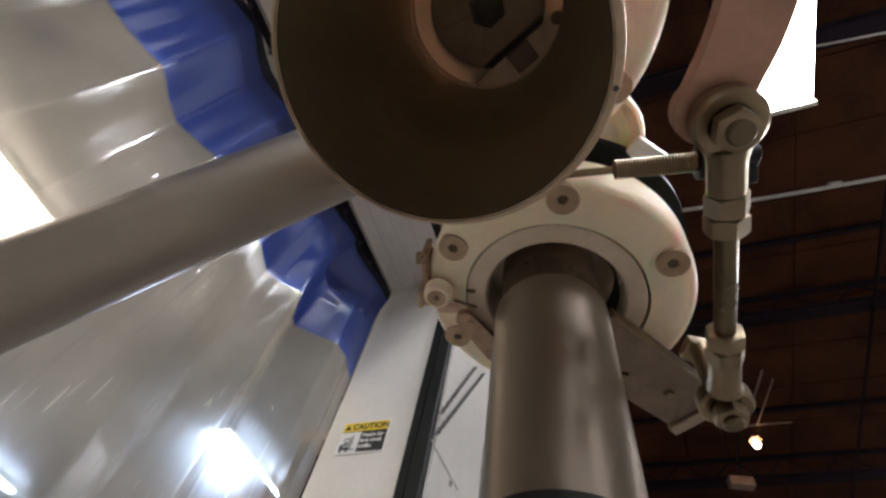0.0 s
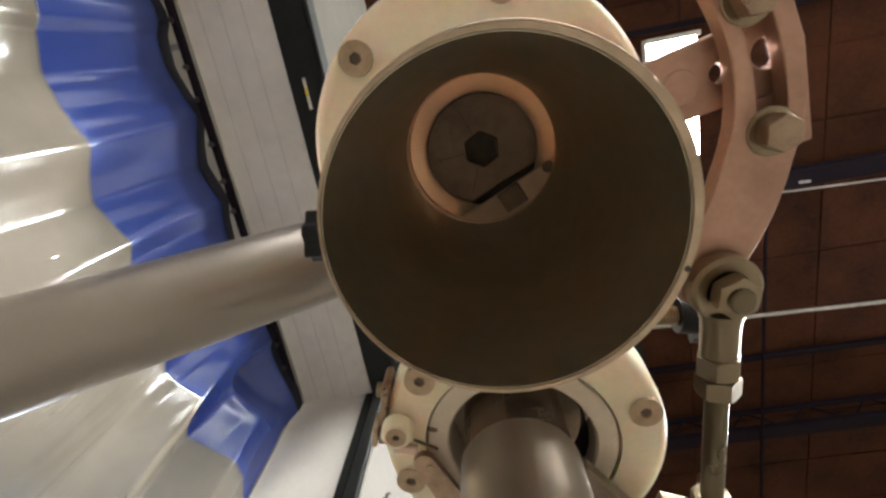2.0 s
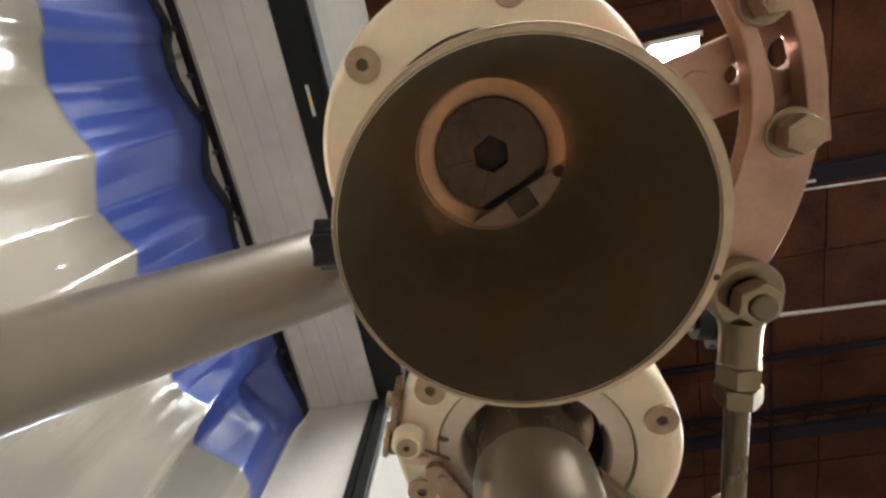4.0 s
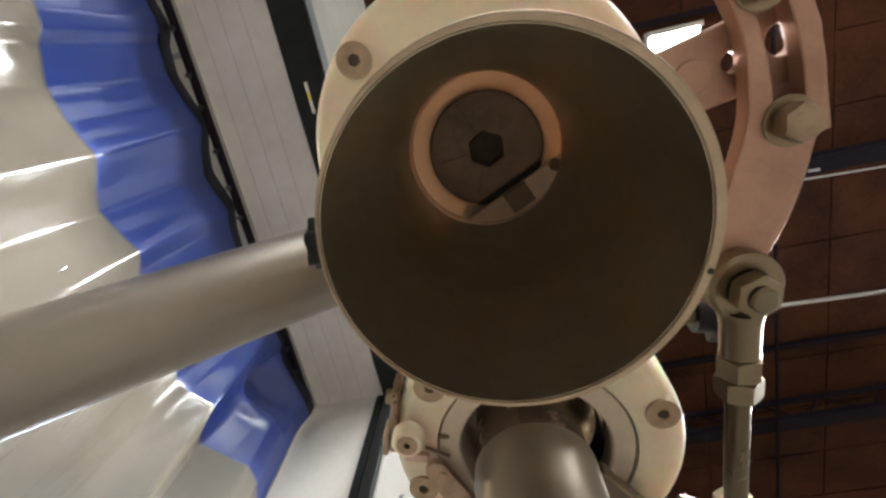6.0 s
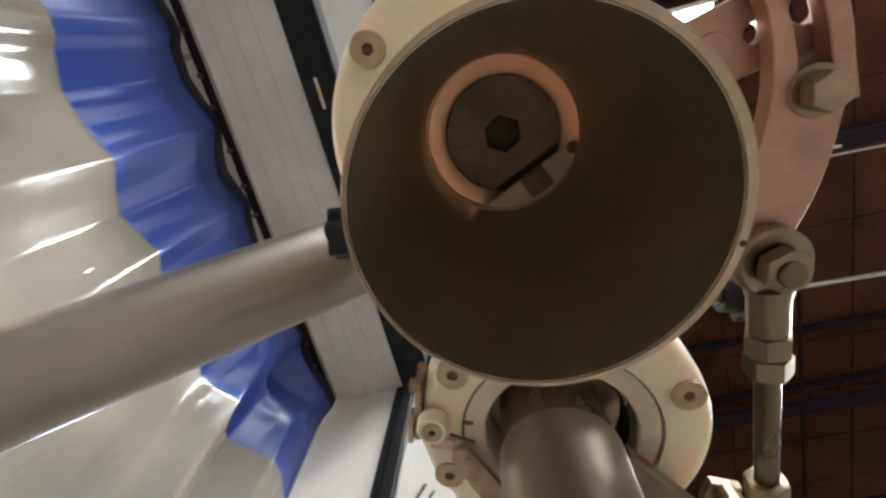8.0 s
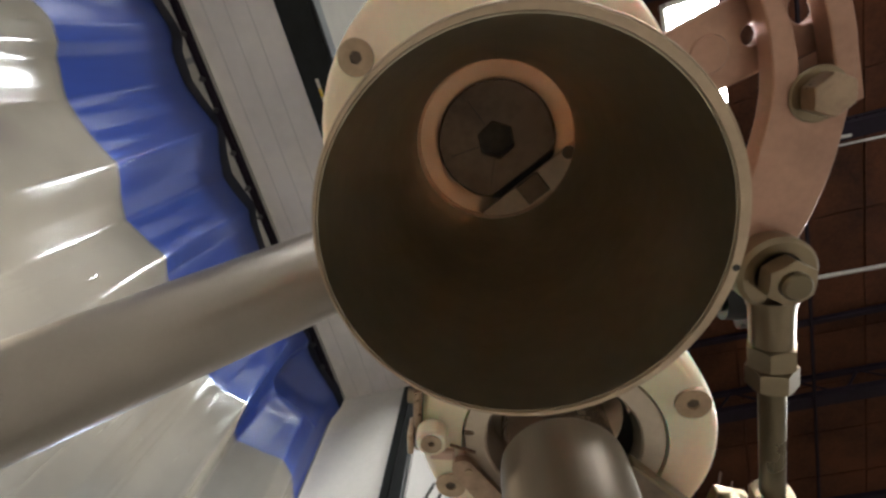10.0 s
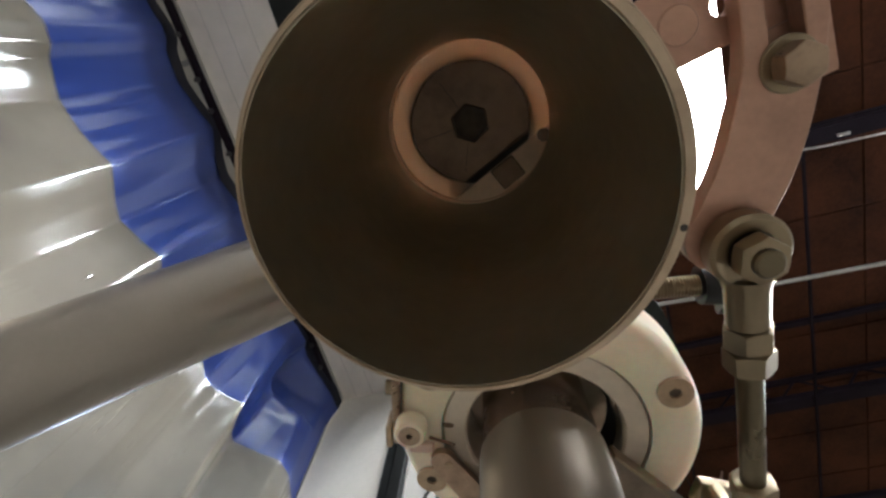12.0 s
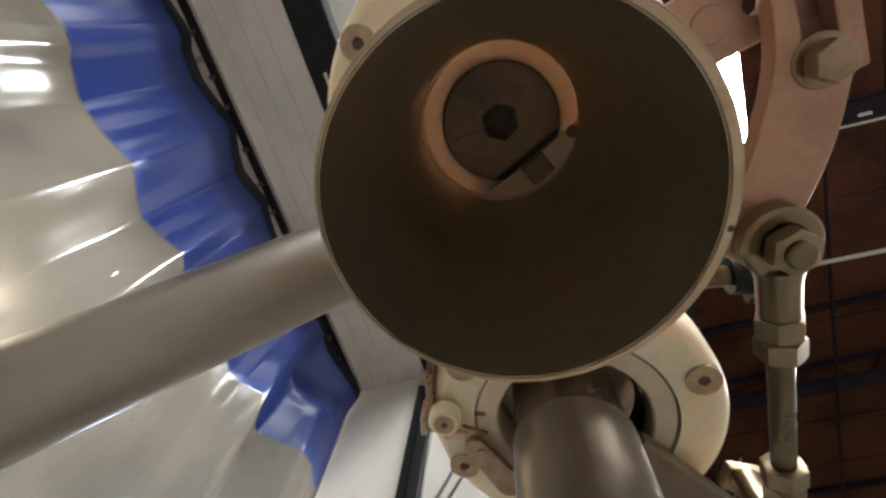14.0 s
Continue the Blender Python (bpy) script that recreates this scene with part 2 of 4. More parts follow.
M_COVER = mat("grey_cover_sheet", (0.125, 0.115, 0.098), 0.8, 0.0, 0.1, 6, 0.05, 80, spec=0.08)
M_SOFFIT = mat("white_soffit_panel", (0.70, 0.655, 0.60), 0.55, 0, 0.09, 3, 0.03, 25, (1, 1, 1))
M_BLUE = mat("blue_vinyl", (0.030, 0.060, 0.290), 0.34, 0, 0.07, 18, 0.03, 60, (1, 1, 0.06), None, 0.85, 0.04)
combed(M_BLUE, 0.85)
M_CLEAR = clear_vinyl("clear_vinyl", 0.072)
M_WELD = clear_vinyl("welded_vinyl", 0.30)
combed(M_CLEAR, 0.6)
combed(M_WELD, 0.6)
combed(M_STEEL, 0.85)
M_TOP_SHADE = mat("navy_shade_tone", (0.010, 0.012, 0.028), 0.75, 0, 0.2, 60, 0.15, 400)
M_CEIL = mat("brown_roof_board", (0.060, 0.0205, 0.0088), 0.85, 0, 0.34, 2.2, 0.2, 30, spec=0.15)
M_JOIST = mat("dark_painted_steel", (0.012, 0.0075, 0.013), 0.8, 0.0, 0.25, 5, 0.1, 40, spec=0.15)
M_FRAME = mat("dusty_brown_frame_paint", (0.20, 0.135, 0.10), 0.6, 0.0, 0.15, 20, 0.05)
M_CONDUIT = mat("grey_conduit", (0.48, 0.47, 0.44), 0.4, 0.6, 0.1, 20, 0.05)
M_FLOOR = mat("worn_concrete", (0.23, 0.209, 0.177), 0.6, 0, 0.12, 1.5, 0.15, 40)
M_WALL = mat("hall_wall_paint", (0.46, 0.42, 0.36), 0.7, 0, 0.12, 1.2, 0.1, 30)
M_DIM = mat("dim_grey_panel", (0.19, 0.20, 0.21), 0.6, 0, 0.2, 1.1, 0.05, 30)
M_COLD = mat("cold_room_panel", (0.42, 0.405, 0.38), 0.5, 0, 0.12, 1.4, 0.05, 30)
M_HOUSING = mat("lamp_housing_enamel", (0.72, 0.70, 0.64), 0.4, 0, 0.08, 8, 0.03)
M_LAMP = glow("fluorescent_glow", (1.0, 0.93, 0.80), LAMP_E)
M_LAMP2 = glow("cold_room_tube_glow", (1.0, 0.81, 0.54), LAMP2_E)
M_LAMP3 = glow("cool_tube_glow", (0.76, 0.89, 1.0), 30.0)
M_BULB = glow("warm_bulb_glow", (1.0, 0.50, 0.20), 45)
M_YELLOW = mat("sign_yellow", (0.80, 0.58, 0.03), 0.4, 0, 0.05, 30, 0.0)
M_SIGNW = mat("sign_white", (0.78, 0.78, 0.75), 0.4, 0, 0.04, 30, 0.0)
M_INK = mat("sign_ink", (0.015, 0.015, 0.015), 0.5, 0, 0.1, 30, 0.0)
M_RED = mat("red_brown_box", (0.26, 0.025, 0.040), 0.6, 0, 0.2, 10, 0.1)

# ---------------------------------------------------------------- mesh helpers


def thing(name, loc=(0, 0, 0), label="", category="", group="", kind=""):
    ob = new(name)
    ob.empty_display_size = 0.02
    ob.location = loc
    return tagged(ob, label, category, group, kind)


def part(name, bm, material, parent=None, label="", smooth=True, bevel=0.0):
    """Links a bmesh, given in world coordinates, as one mesh object under a thing or part."""
    bmesh.ops.recalc_face_normals(bm, faces=bm.faces)
    me = bpy.data.meshes.new(name)
    bm.to_mesh(me)
    bm.free()
    me.materials.append(material)
    ob = new(name, me)
    if smooth:
        for f in me.polygons:
            f.use_smooth = True
        me.set_sharp_from_angle(angle=radians(35))
    if parent:
        ob.parent = parent
        if not parent.data:
            ob.matrix_parent_inverse = Matrix.Translation(-parent.location)
    if bevel:
        b = ob.modifiers.new("worn_edge", "BEVEL")
        b.width, b.segments, b.limit_method, b.angle_limit = bevel, 2, "ANGLE", radians(40)
    return tagged(ob, label)


def box(x0, x1, y0, y1, z0, z1, m=None, bm=None):
    bm = bm or bmesh.new()
    vs = [bm.verts.new((x, y, z)) for x in (x0, x1) for y in (y0, y1) for z in (z0, z1)]
    for q in ((0, 1, 3, 2), (4, 6, 7, 5), (0, 4, 5, 1), (2, 3, 7, 6), (0, 2, 6, 4), (1, 5, 7, 3)):
        bm.faces.new([vs[i] for i in q])
    if m:
        bmesh.ops.transform(bm, matrix=m, verts=vs)
    return bm


def lathe(profile, m=None, seg=64, closed=True, bm=None):
    """Turns a profile of (radius, height) round the z axis; closed: the last point joins the first."""
    bm = bm or bmesh.new()
    rings = []
    for r, z in profile:
        if r < 1e-6:
            rings.append([bm.verts.new((0, 0, z))])
        else:
            rings.append([bm.verts.new((r * math.cos(2 * math.pi * i / seg), r * math.sin(2 * math.pi * i / seg), z)) for i in range(seg)])
    n = len(rings)
    for k in range(n if closed else n - 1):
        a, b = rings[k], rings[(k + 1) % n]
        if len(a) == 1 and len(b) == 1:
            continue
        for i in range(seg):
            j = (i + 1) % seg
            if len(a) == 1:
                bm.faces.new((a[0], b[j], b[i]))
            elif len(b) == 1:
                bm.faces.new((a[i], a[j], b[0]))
            else:
                bm.faces.new((a[i], a[j], b[j], b[i]))
    if m:
        bmesh.ops.transform(bm, matrix=m, verts=[v for r in rings for v in r])
    return bm


def rod_between(p, q, r, seg=24, bm=None):
    p, q = Vector(p), Vector(q)
    m = Matrix.Translation(p) @ (q - p).to_track_quat("Z", "Y").to_matrix().to_4x4()
    return lathe([(0, 0), (r, 0), (r, (q - p).length), (0, (q - p).length)], m, seg, False, bm)


def along(p, q):
    """The pose at p whose z axis points to q."""
    p, q = Vector(p), Vector(q)
    return Matrix.Translation(p) @ (q - p).to_track_quat("Z", "Y").to_matrix().to_4x4()


def ring_pts(r, n, cx=0, cy=0, turn=0.0):
    return [(cx + r * math.cos(2 * math.pi * i / n + turn), cy + r * math.sin(2 * math.pi * i / n + turn)) for i in range(n)]


def plate(outer, holes, z0, z1, m=None):
    """A flat plate with holes, from outlines in x and y."""
    bm = bmesh.new()
    edges = []
    for loop in [outer, *holes]:
        vs = [bm.verts.new((x, y, z0)) for x, y in loop]
        edges += [bm.edges.new((vs[i], vs[(i + 1) % len(vs)])) for i in range(len(vs))]
    bmesh.ops.triangle_fill(bm, edges=edges, use_beauty=True, use_dissolve=False)
    got = bmesh.ops.extrude_face_region(bm, geom=bm.faces[:])
    bmesh.ops.translate(bm, verts=[g for g in got["geom"] if isinstance(g, bmesh.types.BMVert)], vec=(0, 0, z1 - z0))
    if m:
        bmesh.ops.transform(bm, matrix=m, verts=bm.verts)
    return bm


def hexprism(r, z0, z1, m=None):
    """A hexagon nut or bolt head with turned, rounded-off corners."""
    bm = bmesh.new()
    flat, n = r * 0.835, 48
    rings = [[], [], [], []]
    for k in range(n):
        w = 2 * math.pi * k / n
        rho = r * 0.866 / math.cos((w % (math.pi / 3)) - math.pi / 6)
        c, d = math.cos(w), math.sin(w)
        drop = (rho - flat) * 0.55
        for ring, rr, z in zip(rings, (flat, rho, rho, flat), (z0, z0 + drop, z1 - drop, z1)):
            ring.append(bm.verts.new((rr * c, rr * d, z)))
    for p, q in zip(rings, rings[1:]):
        for i in range(n):
            bm.faces.new((p[i], p[(i + 1) % n], q[(i + 1) % n], q[i]))
    bm.faces.new(rings[0])
    bm.faces.new(rings[-1])
    if m:
        bmesh.ops.transform(bm, matrix=m, verts=bm.verts)
    return bm


def at(x, y, z):
    return Matrix.Translation((x, y, z))


# ---------------------------------------------------------------- the doorway wall, in its own frame
WX, WY, H = -0.514, 0.926, 3.227
U, N = (-0.2706, -0.9627), (0.9627, -0.2706)
WALL = Matrix(((U[0], N[0], 0, WX), (U[1], N[1], 0, WY), (0, 0, 1, 0), (0, 0, 0, 1)))
OPEN = 2.9          # width of the doorway
FACE = 0.312        # the wall's front, in front of the curtain's plane
TOP = 4.25


def wbox(a0, a1, b0, b1, z0, z1, bm=None):
    return box(a0, a1, b0, b1, z0, z1, WALL, bm)


def wp(a, b, z):
    return WALL @ Vector((a, b, z))


floor = part("floor", box(-9, 9, -9, 9, -0.2, 0.0), M_FLOOR)
tagged(floor, "worn grey concrete hall floor", "floor", kind="structure")

jamb = part("wall_jamb_side", wbox(-4.5, 0.0, 0.0, FACE, 0.0, TOP), M_WHITE, bevel=0.004)
tagged(jamb, "white coated panel wall beside the doorway", "wall", kind="structure")
# greyer sheet added over the wall face to hold down its lamp light
face_sheet = part("wall_face_sheet", wbox(-4.5, -0.012, FACE + 0.0005, FACE + 0.0045, 0.0, TOP - 0.01), M_GREYED)
tagged(face_sheet, "greyer sheet added over the lamp-lit white wall face", "wall", kind="structure")
far_side = part("wall_far_side", wbox(OPEN, OPEN + 3.0, 0.0, FACE, 0.0, TOP), M_WHITE)
tagged(far_side, "white coated panel wall past the doorway", "wall", kind="structure")
header = part("wall_header", wbox(0.0, OPEN, 0.0, FACE + 0.05, H, TOP), M_SOFFIT, bevel=0.003)
tagged(header, "white header panel above the doorway", "wall", kind="structure")
for b0 in (0.075, 0.135, 0.195):
    part("panel_joint", wbox(0.004, OPEN - 0.004, b0, b0 + 0.0011, H - 0.0006, H + 0.001), M_GREYED, header)

# grey sheet added because the lamp makes the white header face too bright
cover = part("header_cover", wbox(-0.4, OPEN + 0.4, FACE + 0.0505, FACE + 0.062, H + 0.055, TOP - 0.02), M_COVER, bevel=0.004)
tagged(cover, "dull grey sheet added over the header face above the doorway", "panel", kind="structure")
gasket = thing("door_gasket", wp(0, FACE, H), "black rubber gasket round the doorway edge", "gasket", kind="structure")
part("side_strip", wbox(-0.001, 0.014, 0.252, 0.278, 0.0, H - 0.016), M_RUBBER, gasket, bevel=0.003)
part("side_lip", wbox(-0.001, 0.024, 0.284, FACE + 0.006, 0.0, H - 0.016), M_RUBBER, gasket, bevel=0.003)
part("side_web", wbox(-0.001, 0.006, 0.279, 0.283, 0.0, H - 0.016), M_RUBBER, gasket)
part("head_strip", wbox(0.0, OPEN, 0.272, FACE + 0.056, H - 0.014, H + 0.03), M_RUBBER, gasket, bevel=0.004)
part("head_lip", wbox(0.0, OPEN, FACE + 0.052, FACE + 0.066, H - 0.02, H + 0.05), M_RUBBER, gasket, bevel=0.004)

slit = part("latch_slot", wbox(0.95, 1.035, 0.312, 0.320, H - 0.0175, H - 0.0142), M_HOUSING, gasket, "pale slot in the gasket")
part("slot_label", wbox(0.985, 1.008, 0.3125, 0.3195, H - 0.0180, H - 0.0176), M_YELLOW, slit)

# curtain rail with hooks
rail = thing("curtain_rail", wp(0, 0, H), "dark steel curtain rail under the header", "rail")
part("track", wbox(0.01, OPEN - 0.01, 0.004, 0.022, H - 0.030, H - 0.001), M_JOIST, rail, bevel=0.002)
part("angle", wbox(0.01, OPEN - 0.01, 0.022, 0.027, H - 0.012, H - 0.001), M_CONDUIT, rail)
for i in range(26):
    a = 0.05 + i * 0.108 + 0.012 * math.sin(i * 2.3)
    part("hook", lathe([(0.004, 0), (0.007, 0), (0.007, 0.012), (0.004, 0.012)], WALL @ at(a, 0.012, H - 0.046), 10), M_CHAIN, rail)

# ---------------------------------------------------------------- curtain
# how the sheet stands out from its line, along the doorway, at the lower edge of its blue band
LOW = [(-0.1, 0), (0.02, 0.0), (0.08, 0.012), (0.135, 0.007), (0.165, -0.025), (0.225, -0.070), (0.255, -0.060), (0.295, -0.030), (0.338, 0.006), (0.39, -0.026), (0.43, -0.040), (0.51, -0.018),
       (0.60, -0.042), (0.70, -0.030), (0.742, -0.015), (0.785, -0.030), (0.845, -0.048), (0.89, -0.034), (0.935, -0.016), (0.958, -0.008), (0.985, -0.018), (1.03, -0.032), (1.10, -0.047),
       (1.18, -0.038), (1.205, -0.024), (1.242, -0.022), (1.285, -0.036), (1.36, -0.050), (1.43, -0.020)]
for k in range(12):
    LOW.append((1.50 + 0.125 * k, -0.048 if k % 2 else -0.014))
XS = np.arange(-0.1, 3.0, 0.002)


def smooth(table, width):
    y = np.interp(XS, [p[0] for p in table], [p[1] for p in table])
    n = int(width / 0.002)
    win = np.hanning(n + 2)[1:-1]
    return np.convolve(np.pad(y, n, "edge"), win / win.sum(), "same")[n:-n]


LOW_Y = smooth(LOW, 0.016)
LOW_Y = LOW_Y + 0.25 * (LOW_Y + 0.028)


def ease(v):
    v = min(1.0, max(0.0, v))
    return v * v * (3 - 2 * v)


def fold(a, z):
    """How far the sheet stands out at a place."""
    up = min(1.0, max(0.0, (z - 2.775) / 0.415))
    down = max(0.0, 2.775 - z)
    a2 = a + 0.03 * math.sin(a * 2.6 + 0.4) * down - 0.03 * up * ease((a - 0.78) / 0.2)
    v = float(np.interp(a2, XS, LOW_Y))
    v *= 1 - 0.35 * min(1.0, down)
    v = (v + 0.012) * (1 - 0.75 * up * ease((0.56 - a) / 0.2)) - 0.012 + 0.010 * up
    top = ease((z - 2.90) / 0.30)
    v = v * (1 - 0.28 * top) + 0.001 * top
    # the tuck beside the jamb
    v -= 0.055 * (1 - 0.8 * ease((z - 3.09) / 0.07)) * ease((z - 2.985 + 0.10 * (a - 0.2)) / 0.022) * ease((a - 0.05) / 0.10) * ease((0.285 - a) / 0.03)
    v += 0.011 * math.exp(-((a - 0.20) / 0.07) ** 2 - ((z - 2.965) / 0.025) ** 2)
    v += 0.022 * ease((z - 3.08) / 0.10) * ease((0.36 - a) / 0.10)
    v += 0.0026 * min(1.0, down * 4) * (0.2 + 0.8 * ease((0.85 - a) / 0.3)) * (1 - abs(noise.noise((a * 17, z * 1.1, 7.7)))) ** 16
    # the long crease below the corner of the band
    v += 0.0022 * min(1.0, down * 8) * math.exp(-((a - 0.345 + 0.115 * (2.83 - z)) / 0.0030) ** 2)
    # a slanting fold that starts from the same corner and dies out below
    v += 0.0032 * min(1.0, down * 10) * ease((z - 2.48) / 0.12) * math.exp(-((a - 0.336 - 0.26 * (2.78 - z)) / 0.0065) ** 2)
    v += 0.0006 * min(1.0, down * 4) * ease((0.8 - a) / 0.3) * (1 - abs(noise.noise((a * 40, z * 1.6, 3.3)))) ** 9
    v += 0.0022 * noise.noise((a * 16, z * 3, 1.7)) + 0.0006 * min(1.0, 0.15 + down * 5) * noise.noise((a * 45, z * 7, 4.2))
    return v


def sheet(a0, a1, z_top, z_bot, na, nz, lift=0.0):
    bm = bmesh.new()
    grid = []
    for j in range(nz + 1):
        row = []
        for i in range(na + 1):
            a = a0 + (a1 - a0) * i / na
            zt, zb = z_top(a), z_bot(a)
            z = zt + (zb - zt) * j / nz
            row.append(bm.verts.new(WALL @ Vector((a, fold(a, z) + lift - 0.004, z))))
        grid.append(row)
    for j in range(nz):
        for i in range(na):
            bm.faces.new((grid[j][i], grid[j][i + 1], grid[j + 1][i + 1], grid[j + 1][i]))
    return bm


def band(a):
    return 2.775 + 0.012 * math.sin(a * 11) + 0.01 * math.sin(a * 5 + 1)


curtain = thing("vinyl_curtain", wp(0.7, 0, 0.05), "clear vinyl curtain with a blue top band, hanging in folds", "curtain")
blue = part("blue_band", sheet(0.006, 2.85, lambda a: H - 0.030 - 0.008 * abs(math.sin(a * 12)), band, 700, 60), M_BLUE, curtain, "glossy blue vinyl band")
clear = part("clear_sheet", sheet(0.006, 2.85, lambda a: band(a) + 0.012, lambda a: 0.06, 1100, 80, -0.002), M_CLEAR, curtain, "clear wrinkled vinyl sheet")
part("welded_seam", sheet(0.006, 2.85, lambda a: band(a) + 0.004, lambda a: band(a) - 0.003, 700, 1, 0.0016), M_WELD, curtain, "glossy welded seam")
# dark strip painted for the shadow on the blue band's top edge
part("top_shade", sheet(0.006, 2.85, lambda a: H - 0.006 - 0.008 * abs(math.sin(a * 12)), lambda a: H - 0.058 - 0.006 * math.sin(a * 17), 460, 4, 0.003), M_TOP_SHADE, curtain, "dark navy strip for the shade along the band's top")

# ---------------------------------------------------------------- caution sign on the jamb
sign = thing("caution_sign", wp(0.002, 0.115, 2.565), "yellow, white and black caution sticker on the white jamb", "sign")
S0, S1, Z0, Z1 = 0.048, 0.184, 2.518, 2.616


def on_jamb(b0, b1, z0, z1, d0, d1):
    return wbox(d0, d1, b0, b1, z0, z1)


part("backing", on_jamb(S0, S1, Z0, Z1, 0.0005, 0.0020), M_SIGNW, sign)
part("black_panel", on_jamb(S0 + 0.060, S1 - 0.002, Z0 + 0.005, Z1 - 0.032, 0.0020, 0.0026), M_INK, sign)
part("divider", on_jamb(S0 + 0.002, S1 - 0.002, Z1 - 0.0318, Z1 - 0.0302, 0.0020, 0.0026), M_INK, sign)
part("yellow_panel", on_jamb(S0 + 0.002, S1 - 0.002, Z1 - 0.030, Z1 - 0.002, 0.0020, 0.0026), M_YELLOW, sign)


def words(name, text, size, b, z, material, parent, d=0.0028):
    cu = bpy.data.curves.new(name, "FONT")
    cu.body, cu.size, cu.extrude, cu.offset = text, size, 0.0003, size * 0.028
    cu.align_x, cu.align_y = "LEFT", "CENTER"
    cu.materials.append(material)
    ob = new(name, cu)
    # letters run along the jamb, face the doorway
    m = Matrix(((N[0], 0, U[0], 0), (N[1], 0, U[1], 0), (0, 1, 0, 0), (0, 0, 0, 1)))
    p = wp(d, b, z)
    ob.matrix_world = Matrix.Translation(p) @ m
    ob.parent = parent
    ob.matrix_parent_inverse = Matrix.Translation(-parent.location)
    return ob


words("sign_heading", "CAUTION", 0.0235, S0 + 0.029, Z1 - 0.0165, M_INK, sign)
for k, line in enumerate(("Watch for", "fork truck", "traffic.")):
    words("sign_line", line, 0.0150, S0 + 0.063, Z1 - 0.044 - 0.0165 * k, M_SIGNW, sign)
tri = plate([(0, 0), (0.018, 0), (0.009, 0.016)], [], 0, 0.0004, Matrix.Translation(wp(0.0028, S0 + 0.006, Z1 - 0.024)) @ Matrix(((N[0], 0, U[0], 0), (N[1], 0, U[1], 0), (0, 1, 0, 0), (0, 0, 0, 1))))
part("warning_triangle", tri, M_INK, sign)
# the fork truck: chassis, counterweight, cab posts and roof, mast, forks, load and wheels
for b0, b1, z0, z1 in ((0.008, 0.034, 0.014, 0.020), (0.008, 0.016, 0.020, 0.029), (0.018, 0.0195, 0.020, 0.046), (0.031, 0.0325, 0.020, 0.046), (0.017, 0.0335, 0.046, 0.048),
                       (0.036, 0.0375, 0.010, 0.056), (0.040, 0.0412, 0.010, 0.056), (0.041, 0.054, 0.012, 0.0138), (0.022, 0.027, 0.024, 0.036)):
    part("truck_pictogram", on_jamb(S0 + b0, S0 + b1, Z0 + z0, Z0 + z1, 0.0020, 0.0028), M_INK, sign)
for c in (0.013, 0.030):
    part("truck_wheel", lathe([(0.0018, 0), (0.0045, 0), (0.0045, 0.0008), (0.0018, 0.0008)], along(wp(0.0020, S0 + c, Z0 + 0.011), wp(0.0040, S0 + c, Z0 + 0.011)), 20), M_INK, sign)

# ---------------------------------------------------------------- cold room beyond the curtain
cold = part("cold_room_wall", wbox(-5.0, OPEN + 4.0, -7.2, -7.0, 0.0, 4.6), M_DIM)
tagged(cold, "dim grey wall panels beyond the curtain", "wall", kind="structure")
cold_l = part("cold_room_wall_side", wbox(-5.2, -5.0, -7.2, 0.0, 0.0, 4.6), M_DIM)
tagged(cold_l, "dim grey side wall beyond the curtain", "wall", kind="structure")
cold_r = part("cold_room_wall_end", wbox(OPEN + 4.0, OPEN + 4.2, -7.2, 0.0, 0.0, 4.6), M_COLD)
tagged(cold_r, "pale insulated end wall beyond the curtain", "wall", kind="structure")
cold_c = part("cold_room_ceiling", wbox(-5.2, OPEN + 4.2, -7.2, 0.0, 4.52, 4.7), M_COLD)
tagged(cold_c, "pale insulated ceiling panels beyond the curtain", "ceiling", kind="structure")
bmj = bmesh.new()
for k in range(8):
    wbox(-5.1, OPEN + 4.1, -0.9 * k - 0.62, -0.9 * k - 0.59, 4.517, 4.521, bmj)
for k in range(10):
    wbox(-4.6 + 1.2 * k, -4.57 + 1.2 * k, -7.1, -0.05, 4.516, 4.521, bmj)
part("joint_grid", bmj, M_DIM, cold_c, smooth=False)


def tube_light(a0, a1, b, wide, z, group, glow_mat, label):
    lamp = thing("tube_light", wp((a0 + a1) / 2, b, z + 0.09), label, "ceiling light", group)
    part("housing", wbox(a0 - 0.03, a1 + 0.03, b - wide - 0.015, b + wide + 0.015, z + 0.03, z + 0.09), M_HOUSING, lamp, bevel=0.006)
    part("diffuser", wbox(a0, a1, b - wide, b + wide, z, z + 0.03), glow_mat, lamp)
    return lamp


tube_light(-3.15, -1.95, -2.93, 0.16, 4.43, "lights of the cold room", M_LAMP3, "lit cool white fluorescent batten on the pale ceiling")
tube_light(-2.56, -1.36, -6.42, 0.045, 4.43, "lights of the cold room", M_LAMP3, "lit cool white fluorescent batten far beyond the curtain")
tube_light(0.38, 1.58, -3.18, 0.28, 4.43, "lights of the cold room", M_LAMP2, "wide lit warm white ceiling panel beyond the curtain")
# unseen batten added further along to light the cold room
tube_light(2.6, 3.8, -3.0, 0.085, 4.43, "lights of the cold room", M_LAMP2, "unseen added warm white batten on the pale ceiling")

